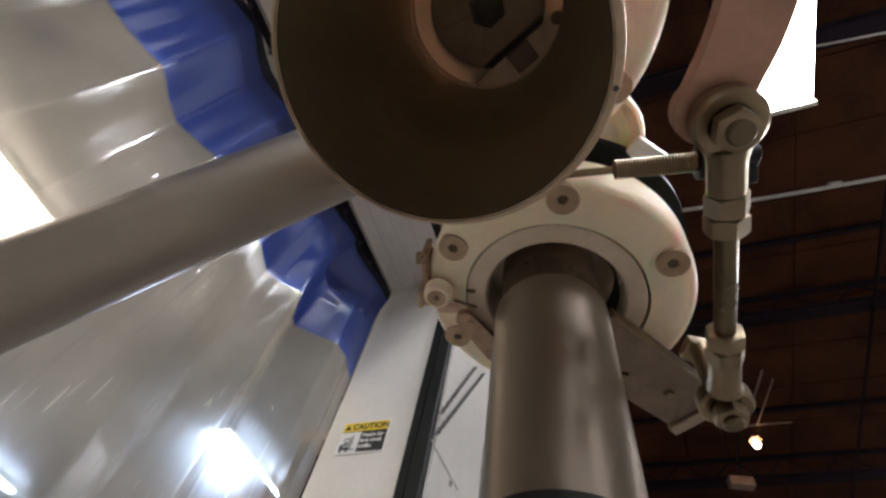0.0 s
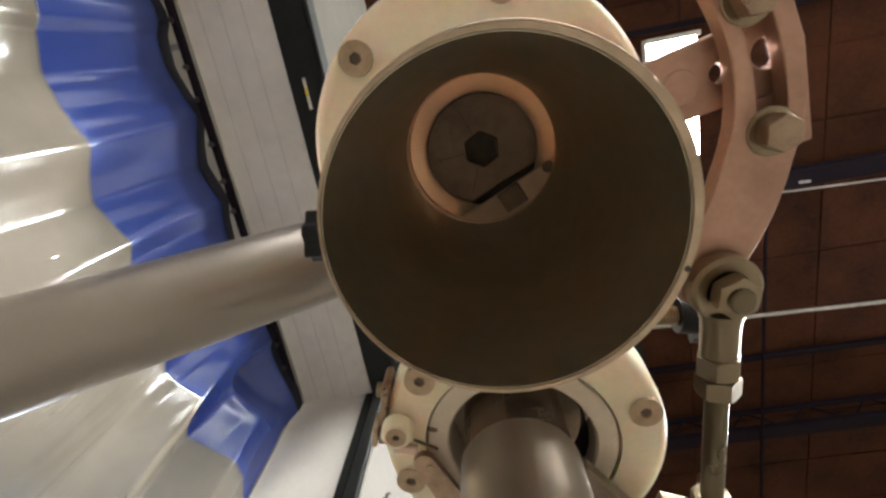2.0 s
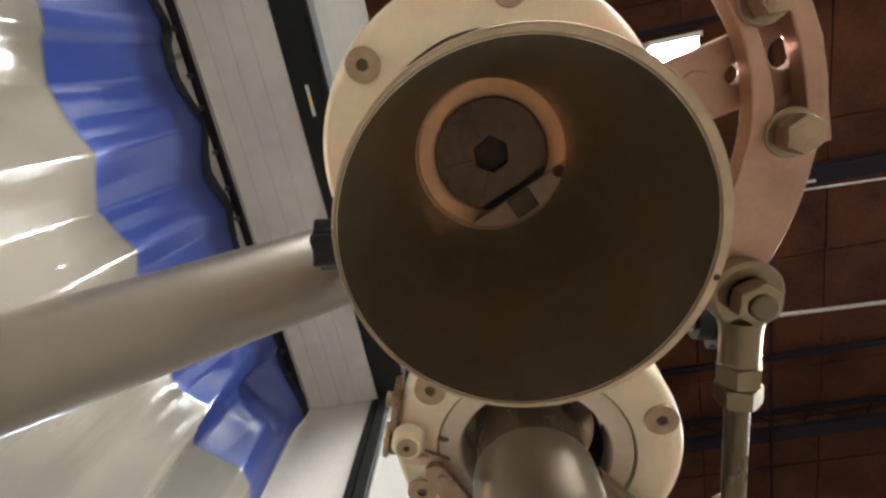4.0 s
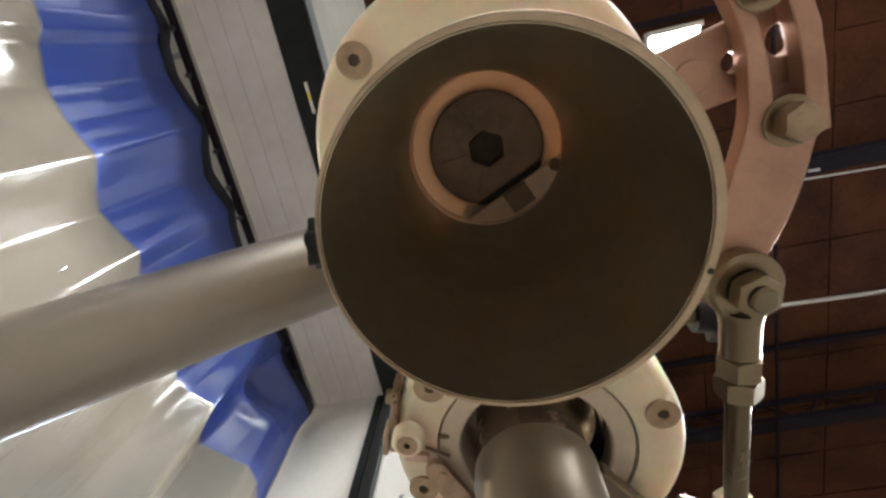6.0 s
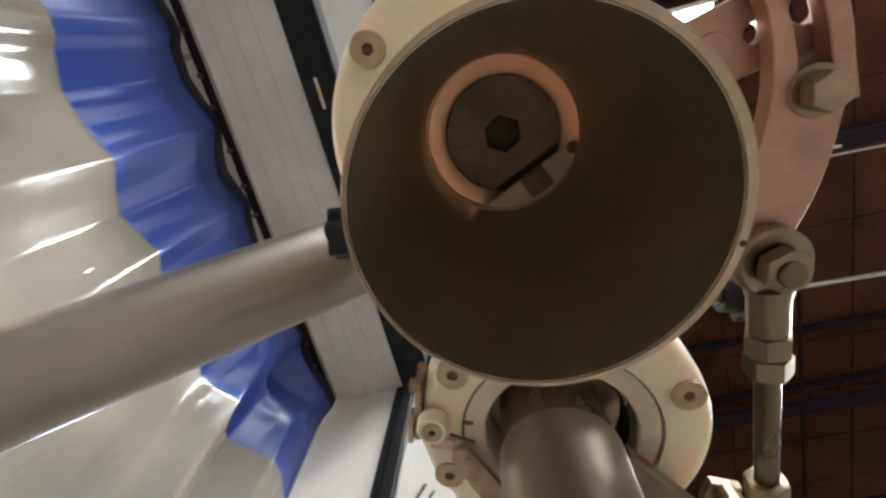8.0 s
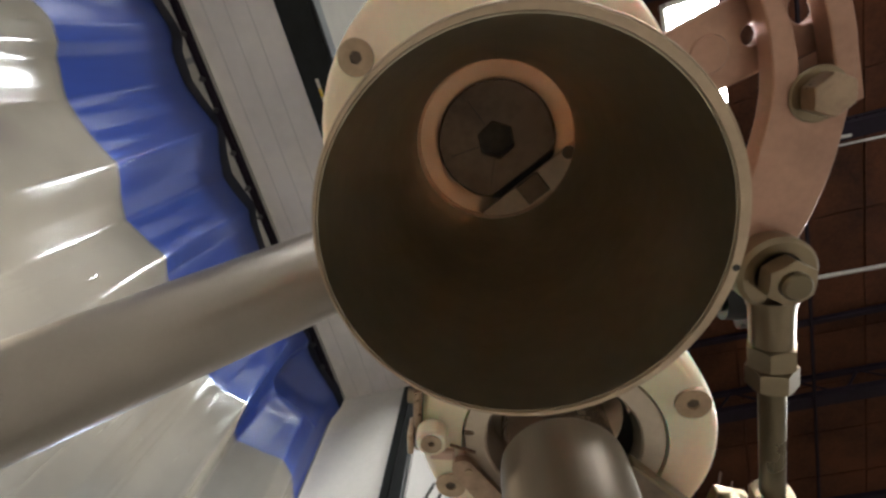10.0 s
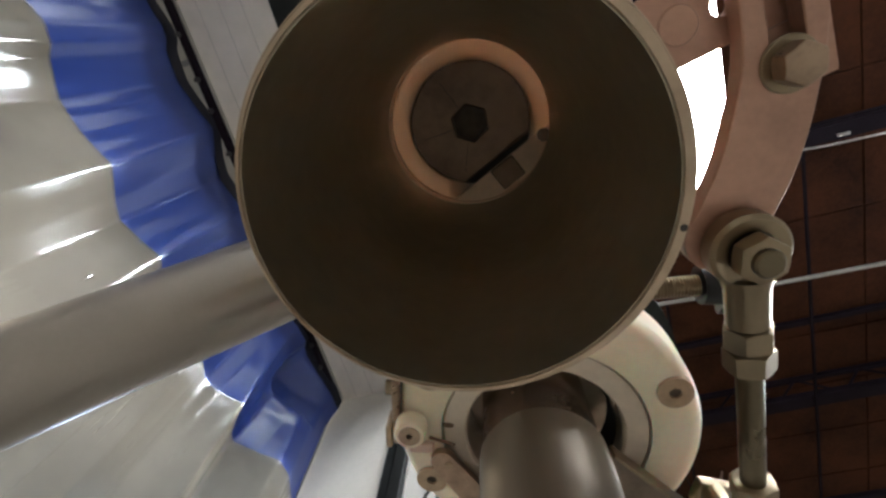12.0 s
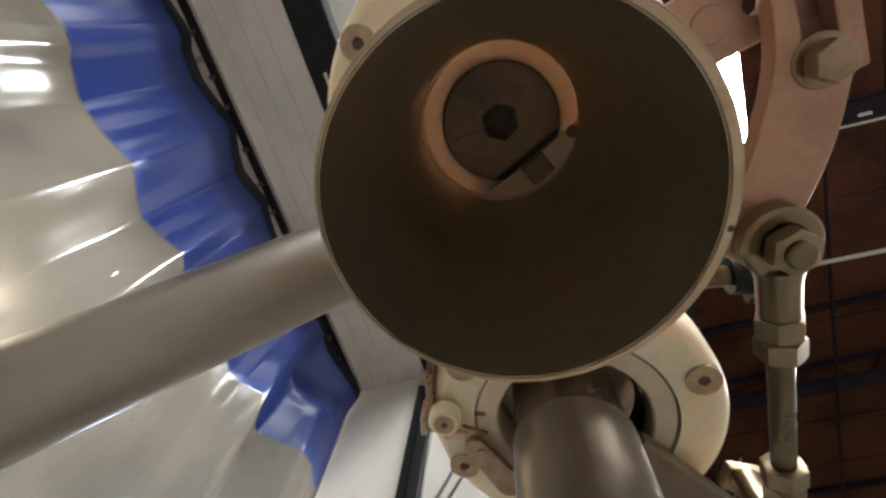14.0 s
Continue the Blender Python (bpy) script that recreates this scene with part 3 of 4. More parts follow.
# ---------------------------------------------------------------- hall shell
HALL = 6.3
for name, a0, a1, b0, b1, lab in (("wall_north", -7.0, -6.8, FACE, 9.0, "far"), ("wall_south", 9.0, 9.2, FACE, 9.0, "near"), ("wall_east", -7.0, 9.2, 9.0, 9.2, "long")):
    tagged(part(name, wbox(a0, a1, b0, b1, 0, HALL), M_WALL), f"dim painted {lab} wall of the hall", "wall", kind="structure")
tagged(part("wall_west_upper", wbox(-7.0, 9.2, -0.05, 0.0, TOP, HALL), M_WALL), "dim painted wall above the cold room", "wall", kind="structure")
tagged(part("cold_room_roof", wbox(-4.5, OPEN + 3.0, 0.0, FACE, TOP, TOP + 0.05), M_JOIST), "dark top edge of the panel wall", "wall", kind="structure")

bmc = wbox(-7.0, 9.2, -0.05, 9.2, HALL, HALL + 0.1)
rng = random.Random(4)
a = -6.6
while a < 9.0:
    b = 0.2
    while b < 8.8:
        wbox(a + 0.008, a + 0.60, b + 0.008, b + 1.19, HALL - 0.012 - 0.006 * rng.random(), HALL + 0.001, bmc)
        b += 1.2
    a += 0.61
ceil = part("ceiling", bmc, M_CEIL, smooth=False)
tagged(ceil, "brown roof boards in a grid of seams", "ceiling", kind="structure")


def joist(a, b0=0.0, b1=9.0, z=HALL):
    j = thing("bar_joist", wp(a, b0, z - 0.32), "dark steel bar joist with diagonal webs under the roof", "joist", "joists of the roof")
    part("bottom_chord", wbox(a - 0.065, a + 0.065, b0, b1, z - 0.38, z - 0.31), M_JOIST, j)
    part("top_chord", wbox(a - 0.02, a + 0.02, b0, b1, z - 0.07, z - 0.015), M_JOIST, j)
    k, bb = 0, b0 + 0.1
    while bb < b1 - 0.35:
        lo, hi = z - 0.33, z - 0.05
        p, q = (wp(a, bb, lo), wp(a, bb + 0.3, hi)) if k % 2 else (wp(a, bb, hi), wp(a, bb + 0.3, lo))
        part("web_bar", rod_between(p, q, 0.012, 6), M_JOIST, j)
        bb += 0.3
        k += 1
    return j


JOISTS = [-5.4, -2.82, -0.28, 2.3, 4.8, 7.2]
for a in JOISTS:
    joist(a)
for a in (-4.51, -2.16, 1.1):
    pu = thing("roof_purlin", wp(a, 0, 6.25), "thin dark purlin strip along the roof boards", "bar", "purlins of the roof")
    part("strip", wbox(a - 0.025, a + 0.025, 0.05, 8.95, HALL - 0.075, HALL - 0.02), M_JOIST, pu)
for k, b in enumerate((1.9, 3.1, 5.2, 7.3)):
    br = thing("roof_bridging", wp(0, b, HALL - 0.36), "thin dark bridging bar across the joists", "bar", "bridging bars")
    part("bar", wbox(-6.8, 9.0, b - 0.010, b + 0.010, HALL - 0.405, HALL - 0.382), M_JOIST, br)


def conduit(name, pts, r, material, label):
    c = thing(name, pts[0], label, "conduit")
    bm = bmesh.new()
    for p, q in zip(pts, pts[1:]):
        rod_between(p, q, r, 12, bm)
    part("pipe", bm, material, c)
    for k in range(3):
        p = Vector(pts[0]).lerp(Vector(pts[-1]), 0.25 + 0.25 * k)
        d = (Vector(pts[-1]) - Vector(pts[0])).normalized()
        part("coupling", rod_between(p - d * 0.04, p + d * 0.04, r * 1.5, 12), material, c)
    return c


conduit("conduit", [(0.6, 1.85, 5.6), (1.93, 1.56, 5.58), (3.62, 1.16, 5.6), (7.5, 0.3, 5.6)], 0.016, M_CONDUIT, "pale grey conduit hung under the roof joists")
conduit("cable_run", [(1.2, 0.62, 5.7), (2.62, 0.36, 5.7), (7.2, -0.75, 5.7)], 0.008, M_CONDUIT, "thin grey cable stretched under the roof")

# ---------------------------------------------------------------- hall light fittings


def high_bay(centre, length, across=False, group="high bay lights"):
    """A fluorescent fitting along the doorway wall or across to it, its lit face downwards."""
    d = Vector((N[0], N[1], 0)) if across else Vector((-U[0], -U[1], 0))
    c = Vector(centre)
    m = Matrix(((d.x, -d.y, 0, c.x), (d.y, d.x, 0, c.y), (0, 0, 1, c.z), (0, 0, 0, 1)))
    lamp = thing("high_bay_light", c, "lit white fluorescent high bay fitting with a pale enamel tray", "ceiling light", group)
    h = length / 2
    part("tray", box(-h - 0.03, h + 0.03, -0.155, 0.155, 0.035, 0.10, m), M_HOUSING, lamp, bevel=0.01)
    part("end_cap", box(h, h + 0.03, -0.155, 0.155, -0.012, 0.035, m), M_HOUSING, lamp)
    part("end_cap", box(-h - 0.03, -h, -0.155, 0.155, -0.012, 0.035, m), M_HOUSING, lamp)
    part("diffuser", box(-h, h, -0.085, 0.125, 0.0, 0.032, m), M_LAMP, lamp)
    part("slim_tube", box(-h, h, -0.135, -0.115, 0.005, 0.03, m), M_LAMP, lamp)
    for s in (-0.6, 0.6):
        p = m @ Vector((h * s, 0, 0.10))
        part("hanger", rod_between(p, (p.x, p.y, HALL - 0.005), 0.006, 8), M_CONDUIT, lamp)
    return lamp


high_bay((1.356, 0.075, 5.0), 1.32)
# the added fittings, all out of view
for p in FILL_LAMPS:
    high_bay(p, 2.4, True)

bulb = thing("caged_bulb", (2.155, 3.737, 5.0), "small warm glowing bulb on a thin frame beneath the roof", "lamp")
part("glass", lathe([(0, -0.034), (0.022, -0.024), (0.030, 0.0), (0.022, 0.026), (0.014, 0.045), (0, 0.045)], at(2.155, 3.737, 5.0), 20, False), M_BULB, bulb)
part("cap", lathe([(0.014, 0.045), (0.055, 0.040), (0.032, 0.075), (0.014, 0.09)], at(2.155, 3.737, 5.0), 20), M_FRAME, bulb)
part("stem", rod_between((2.155, 3.737, 5.09), (2.155, 3.737, HALL - 0.02), 0.006, 10), M_JOIST, bulb)
part("cross_bar", rod_between((1.92, 3.66, 5.10), (2.42, 3.52, 5.10), 0.008, 10), M_FRAME, bulb)
part("side_bar", rod_between((2.02, 2.93, 5.10), (2.06, 3.62, 5.10), 0.009, 10), M_FRAME, bulb)
part("side_bar", rod_between((2.13, 3.02, 5.10), (2.155, 3.60, 5.10), 0.006, 10), M_FRAME, bulb)

drop = thing("junction_box", (2.165, 4.312, 5.0), "small dull junction box hung beneath the roof", "box")
part("case", box(2.055, 2.275, 4.26, 4.36, 4.96, 5.05), M_FRAME, drop, bevel=0.008)
part("stem", rod_between((2.165, 4.31, 5.05), (2.165, 4.31, HALL - 0.02), 0.005, 10), M_JOIST, drop)

# ---------------------------------------------------------------- the linkage machine
FZ = 2.0
A = (-0.0357, -0.1415)      # axis of the open tube
B = (-0.002, 0.0)           # axis of the hanging pipe


def csk_screw(x, y, z, parent, turn, r=0.0082):
    s = part("screw", plate(ring_pts(r, 32, x, y), [ring_pts(r * 0.38, 6, x, y, turn)], z - 0.0014, z + 0.004), M_SCREW, parent, "flush countersunk socket screw")
    # dark disc close below the mouth, painted for the shade of a deep socket
    part("socket_floor", plate(ring_pts(r * 0.48, 12, x, y), [], z - 0.00022, z - 0.00006), M_SOCKET2, s)
    return s


def flange(c, z, turn, group, label, housing, ring_mat, head=0.0076):
    f = thing("bearing_flange", (c[0], c[1], z), label, "bearing", group)
    e = 0.0075
    prof = [(0.0482, z + 0.0015), (0.0480, z)]
    prof += [(0.0705 - e + e * math.sin(k * math.pi / 12), z + e - e * math.cos(k * math.pi / 12)) for k in range(7)]
    prof += [(0.0705, z + 0.026), (0.069, z + 0.028), (0.0482, z + 0.028)]
    part("plate", lathe(prof, at(c[0], c[1], 0), 96), M_CREAM, f, "cream plastic flange plate with rounded rim")
    part("bearing_ring", lathe([(0.0362, z + 0.0025), (0.0372, z + 0.0012), (0.0466, z + 0.0012), (0.0474, z + 0.003), (0.0474, z + 0.026), (0.0362, z + 0.026)], at(c[0], c[1], 0), 96), ring_mat, f)
    for k in range(6):
        an = math.radians(turn + 60 * k)
        csk_screw(c[0] + 0.0615 * math.cos(an), c[1] + 0.0615 * math.sin(an), z, f, 0.4 + k, head)
    if housing:
        part("housing", lathe([(0.040, z + 0.029), (0.064, z + 0.029), (0.064, z + 0.031), (0.040, z + 0.031)], at(c[0], c[1], 0), 64), M_TUBE, f, "grey metal housing")
    return f


flange((0, 0), FZ, 30, "bearing flanges", "cream bearing flange with six socket screws round a hanging pipe", True, M_RING).rotation_euler = (0.027, 0.062, 0)
# ring tinted pink for light thrown back by the swing arm
flange(A, FZ + 0.003, FL2_TURN, "bearing flanges", "cream bearing flange with six socket screws above the open tube", False, M_PINK_TINT, 0.0068)

# hanging pipe
PIPE_TOP = 1.9875
pipe = thing("hanging_pipe", (B[0], B[1], 1.8725), "brushed stainless pipe hanging through the cream flange", "pipe")
part("shell", lathe([(0.0275, 1.8745), (0.0280, 1.8765), (0.0280, PIPE_TOP - 0.004), (0.0277, PIPE_TOP - 0.0015), (0.0268, PIPE_TOP), (0.0255, PIPE_TOP), (0.0255, 1.8745)], at(B[0], B[1], 0), 96), M_STEEL, pipe)
part("bore", lathe([(0.0253, 1.875), (0.0253, PIPE_TOP), (0, PIPE_TOP), (0, PIPE_TOP - 0.002), (0.0246, PIPE_TOP - 0.002), (0.0246, 1.875)], at(B[0], B[1], 0), 64, False), M_BORE, pipe)
part("rubber_lip", lathe([(0.0252, 1.8725), (0.0282, 1.8725), (0.0286, 1.8745), (0.0252, 1.8745)], at(B[0], B[1], 0), 64), M_RUBBER, pipe)
part("neck", lathe([(0.0268, PIPE_TOP + 0.0001), (0.0262, PIPE_TOP + 0.004), (0.0262, 2.031), (0, 2.031), (0, PIPE_TOP + 0.0001)], at(B[0], B[1], 0), 96, False), M_POLISH, pipe, "polished neck")
# dark ring put in for the inner shading round the neck
part("neck_shade", lathe([(0.0353, 2.0075), (0.0361, 2.0050), (0.0361, 2.02), (0.0353, 2.02)], at(B[0], B[1], 0), 64), M_RUBBER, pipe)

# open tube seen into from below
tube = thing("open_tube", (A[0], A[1], 1.886), "short open steel tube with a dark oiled bore", "tube")
T0 = 1.886
# the bore sits slightly off the tube's centre, so the end face is wider on one side
BX, BY = A[0] - 0.0006, A[1] + 0.0004
part("shell", lathe([(0.0344, T0 + 0.0002), (0.0346, T0 + 0.0002), (0.0348, T0 + 0.0008), (0.0348, 2.001), (0.0344, 2.001)], at(A[0], A[1], 0), 128), M_RIM, tube)
part("end_face", plate(ring_pts(0.0343, 128, A[0], A[1]), [ring_pts(0.0335, 128, BX, BY)], T0, T0 + 0.0008), M_RIM, tube, "worn bare end face", bevel=0.00025)
part("punch_mark", lathe([(0, T0 - 0.0001), (0.0006, T0 - 0.0001), (0.0006, T0 + 0.0002), (0, T0 + 0.0002)], at(A[0] + 0.0336, A[1] + 0.0042, 0), 10, False), M_SOCKET, tube)
part("bore", lathe([(0.0334, T0 + 0.0006), (0.0334, 2.0045), (0.0306, 2.0045), (0.0306, 2.0030), (0.0332, T0 + 0.0006)], at(BX, BY, 0), 128), M_BORE, tube, "dark brown oiled inner wall")


def arc_of_sleeve(keep):
    """The part of the sleeve's skin whose bearing from the axis passes the test."""
    bm = lathe([(0.0330, 2.0784), (0.0330, 2.240)], at(A[0], A[1], 0), 72, False)
    gone = []
    for f in bm.faces:
        c = f.calc_center_median()
        if not keep(math.degrees(math.atan2(c.y - A[1], c.x - A[0]))):
            gone.append(f)
    bmesh.ops.delete(bm, geom=gone, context="FACES")
    return bm


# unseen sleeve, added so that lamp light seeps down onto the liner
part("light_window", arc_of_sleeve(lambda w: -60 < w < 75), M_SLEEVE, tube, "unseen milky tan window added to light the liner")
part("sleeve_wall", arc_of_sleeve(lambda w: not -60 < w < 75), M_LINER, tube)
part("sleeve_cap", lathe([(0, 2.2401), (0.034, 2.2401), (0.034, 2.246), (0, 2.247)], at(A[0], A[1], 0), 48, False), M_SLEEVE, tube)
part("liner", lathe([(0.0303, 2.0048), (0.0303, 2.078), (0.0330, 2.078), (0.0330, 2.0048)], at(A[0], A[1], 0), 96), M_LINER, tube, "tan bearing liner")
# plug with a flat cut away, a hexagon socket and a keeper beside the flat
CUT = 50
CX, CY = math.cos(math.radians(CUT)), math.sin(math.radians(CUT))
KEY = Matrix(((CX, -CY, 0, A[0]), (CY, CX, 0, A[1]), (0, 0, 1, 0), (0, 0, 0, 1)))
# translucent, so the ring glows with the added sleeve's light
part("liner_step", lathe([(0.0232, 2.0085), (0.0234, 2.0080), (0.0300, 2.0080), (0.0302, 2.0083), (0.0302, 2.0092), (0.0232, 2.0092)], at(A[0], A[1], 0), 96), M_SLEEVE, tube, "tan nylon step round the plug")
half = math.acos(0.0166 / 0.0231)
outline = [(0.0231 * math.cos(w), 0.0231 * math.sin(w)) for w in np.linspace(half, 2 * math.pi - half, 60)]
plug = part("plug", plate(outline, [ring_pts(0.0073, 6, 0, 0, 0.45)], 2.0086, 2.016, KEY), M_PLUG, tube, "brown steel plug with a hexagon socket", bevel=0.0006)
# floor darkened in colour for the shade inside the hexagon
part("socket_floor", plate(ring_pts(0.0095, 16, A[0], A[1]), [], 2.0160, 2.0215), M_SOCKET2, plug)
# unseen ring added to stop light leaking round the plug
part("collar", lathe([(0.0215, 2.0094), (0.0245, 2.0094), (0.0245, 2.0102), (0.0215, 2.0102)], at(A[0], A[1], 0), 64), M_PLUG, plug)
for w in (95, 160, 232):
    part("leaf_edge", box(0.0075, 0.0190, -0.00012, 0.00012, 2.00845, 2.0088, at(A[0], A[1], 0) @ pose(0, 0, 0, 0, 0, w)), M_SOCKET, plug)
half = math.acos(0.0192 / 0.0302)
seg = [(0.0302 * math.cos(w), 0.0302 * math.sin(w)) for w in np.linspace(-half, half, 30)]
part("keeper", plate(seg, [], 2.0062, 2.0079, KEY), M_LINER, tube, "tan keeper segment beside the plug", bevel=0.0004)
# dark plate painted as the shaded gap between plug and keeper
part("gap_shade", plate([(0.0172, -0.0150), (0.0191, -0.0170), (0.0191, 0.0232), (0.0166, 0.0150)], [], 2.0081, 2.0090, KEY), M_SOCKET, tube, "dark plate for the shaded gap beside the plug's flat")
# unseen plate added to block the light leak along the flat
part("leak_blocker", box(0.0150, 0.0205, -0.0170, 0.0235, 2.0104, 2.0112, KEY), M_PLUG, tube)
part("key", box(0.0192, 0.0284, -0.0050, 0.0055, 2.0046, 2.0061, KEY), M_PLUG, tube, "square brown steel key", bevel=0.0005)
part("pin_hole", lathe([(0, 2.0060), (0.0026, 2.0060), (0.0026, 2.0064), (0, 2.0064)], KEY @ at(0.0212, -0.0190, 0), 20, False), M_PLUG, tube, "small dark pin hole")

# bent leg pipe
P0, D = Vector((-0.25, -0.0243, 1.9985)), Vector((-1, 0.186, -0.921)).normalized()
l0, l1 = P0 - D * 0.30, P0 + D * 0.15
leg = thing("leg_pipe", (l1.x, l1.y, 0), "dull grey aluminium leg pipe sloping down from the machine head", "pipe")
part("sloping_pipe", lathe([(0.0280, 0), (0.0280, (l1 - l0).length), (0.0255, (l1 - l0).length), (0.0255, 0)], along(l0, l1), 64), M_PIPE, leg)
part("upright_pipe", lathe([(0, 0.012), (0.0280, 0.012), (0.0280, l1.z), (0, l1.z)], at(l1.x, l1.y, 0), 48, False), M_PIPE, leg)
part("elbow", lathe([(0.0287 * math.cos(w), 0.0287 * math.sin(w)) for w in np.linspace(-1.57, 1.57, 16)], at(l1.x, l1.y, l1.z), 48, False), M_PIPE, leg)
part("foot_plate", lathe([(0, 0), (0.09, 0), (0.09, 0.010), (0.085, 0.012), (0, 0.012)], at(l1.x, l1.y, 0), 48, False), M_TUBE, leg)

# head plate that carries both flanges and the leg
head = thing("machine_head", (-0.02, -0.07, 2.075), "grey steel head plate joining the flanges and the leg", "machine frame")
carrier = [(-0.09, -0.155), (-0.075, -0.185), (-0.035, -0.203), (0.000, -0.185), (0.008, -0.150), (-0.004, -0.090), (0.000, -0.055), (0.045, -0.01), (0.03, 0.045), (-0.03, 0.045), (-0.06, 0.0)]
part("carrier_plate", plate(carrier, [ring_pts(0.038, 40, A[0], A[1])], 2.0315, 2.0400), M_TUBE, head, bevel=0.002)
part("leg_bracket", box(-0.075, -0.035, -0.095, -0.035, 2.0401, 2.21), M_TUBE, head, bevel=0.003)

# backing ring and clips behind the flange of the hanging pipe
ring = thing("backing_ring", (0.004, -0.004, 2.04), "dark rubber backing ring with a white clip behind the flange", "seal")
part("band", lathe([(0.060, 2.0415), (0.0722, 2.0415), (0.0728, 2.048), (0.0722, 2.056), (0.060, 2.056)], at(0.003, -0.004, 0), 96), M_RUBBER, ring)
part("clip", box(0.0690, 0.0790, -0.010, 0.010, 2.036, 2.0412, at(0.005, -0.006, 0) @ pose(0, 0, 0, 0, 0, -58)), M_SIGNW, ring, "white plastic clip", bevel=0.001)

# clamp on the flange of the hanging pipe
clamp = thing("flange_clamp", (-0.062, -0.002, FZ), "small cream and steel clamp screwed to the flange edge", "clamp")
part("boss", lathe([(0.0035, 1.9920), (0.0066, 1.9920), (0.0076, 1.9935), (0.0076, 2.0), (0.0035, 2.0)], at(-0.0618, -0.0050, 0), 32), M_CREAM, clamp)
sc = part("boss_screw", plate(ring_pts(0.0050, 24, -0.0618, -0.0050), [ring_pts(0.0018, 6, -0.0618, -0.0050)], 1.9915, 1.997), M_SCREW, clamp)
# the boss screw's socket shade, likewise put into the floor's colour
part("socket_floor", plate(ring_pts(0.0026, 12, -0.0618, -0.0050), [], 1.9945, 1.995), M_SOCKET, sc)
part("edge_block", box(-0.0712, -0.0672, -0.026, 0.008, 2.0010, 2.020), M_ZINC, clamp, bevel=0.0012)
part("edge_bolt", lathe([(0, 0), (0.0036, 0.0005), (0.0036, 0.006), (0, 0.006)], at(-0.0745, -0.021, 2.006) @ pose(0, 0, 0, 0, 90, 0), 16, False), M_BRIGHT, clamp)
part("edge_clip", box(-0.0742, -0.0712, -0.004, 0.008, 1.9985, 2.012), M_SCREW, clamp, bevel=0.001)
p, q = Vector((-0.0470, 0.0117)), Vector((-0.0300, 0.0340))
w0 = math.atan2(q.y - p.y, q.x - p.x)
claw = [(p.x + 0.0054 * math.cos(w0 + w), p.y + 0.0054 * math.sin(w0 + w)) for w in np.linspace(1.6, 4.7, 16)]
claw += [(q.x + 0.0066 * math.cos(w0 + w), q.y + 0.0066 * math.sin(w0 + w)) for w in np.linspace(-1.5, 1.5, 14)]
part("pawl", plate(claw, [], 1.9945, 1.9985), M_KEY, clamp, "brown steel pawl", bevel=0.0008)
part("pawl_pin", lathe([(0, 1.9936), (0.0018, 1.9938), (0.0020, 1.9945), (0, 1.9945)], at(-0.0440, 0.0130, 0), 16, False), M_SCREW, clamp)
part("stop_block", box(-0.0630, -0.0510, 0.0032, 0.0084, 1.9962, 1.9998), M_PINK_TINT, clamp, "pinkish plastic stop block", bevel=0.0010)
part("latch_bar", box(0, 0.0130, -0.0005, 0.0005, 1.9972, 1.9990, at(-0.0535, 0.0004, 0) @ pose(0, 0, 0, 0, 0, 18)), M_PLUG, clamp, "dark latch bar", bevel=0.0004)
# flat brown oval, darker than the ring
part("ring_spot", plate([(0.0028 * math.cos(w) - 0.0447, 0.0014 * math.sin(w) - 0.0022) for w in np.linspace(0, 6.283, 20, endpoint=False)], [], 2.0036, 2.0050), M_PLUG, clamp, "dark oval spot on the bearing ring")

# small clamp bolt by the lever
nut = thing("grub_bolt", (0.030, 0.026, 1.99), "small steel clamp bolt beside the hanging pipe", "bolt")
part("head", lathe([(0, 1.984), (0.0035, 1.9845), (0.0042, 1.987), (0.0042, 1.999), (0, 1.999)], at(0.0315, 0.027, 0), 16, False), M_BRIGHT, nut)

# split pin under the bearing ring
cotter = thing("cotter_pin", (0.0400, 0.0169, 1.998), "small bent coppery split pin under the bearing ring", "pin")
for name, pts in (("eye", [(0.0405, -0.0015, 1.9985), (0.0412, -0.0032, 1.9962), (0.0426, -0.0042, 1.9948), (0.0440, -0.0032, 1.9952), (0.0440, -0.0010, 1.9968), (0.0428, 0.0004, 1.9985)]),
                  ("leg", [(0.0428, 0.0004, 1.9985), (0.0445, 0.0022, 1.9958), (0.0458, 0.0050, 1.9950), (0.0478, 0.0060, 1.9955)]),
                  ("leg", [(0.0418, -0.0010, 1.9985), (0.0420, 0.0018, 1.9955), (0.0408, 0.0042, 1.9945), (0.0400, 0.0065, 1.9955)])):
    bm = bmesh.new()
    for p, q in zip(pts, pts[1:]):
        rod_between(p, q, 0.0007, 10, bm)
    bmesh.ops.transform(bm, matrix=at(B[0], B[1], 0) @ pose(0, 0, 0, 0, 0, 21) @ at(-B[0], -B[1], 0), verts=bm.verts)
    part(name, bm, M_COPPER, cotter)

# ---------------------------------------------------------------- swing arm on the open tube
SWING = 20.5


def polar(r, ang):
    w = math.radians(SWING + ang)
    return (A[0] + r * math.cos(w), A[1] + r * math.sin(w))


arm = thing("swing_arm", (*polar(0.06, -48), 1.966), "pinkish galvanised swing arm with a slotted banana plate", "lever")
# banana plate: outer outline with a rounded end at the joint, and the curved slot
def edge(table, w):
    return polar(float(np.interp(w, [t[0] for t in table], [t[1] for t in table])), w)


OUT_R = [(-74, 0.0962), (-40, 0.0962), (-28, 0.0932), (-8, 0.0908), (-4, 0.0905)]
IN_R = [(-74, 0.0775), (-52, 0.0766), (-36, 0.0744), (-24, 0.0716), (-8, 0.0700)]
outer = [edge(OUT_R, w) for w in np.linspace(-74, -6, 36)]
j = Vector(polar(0.0805, 0))
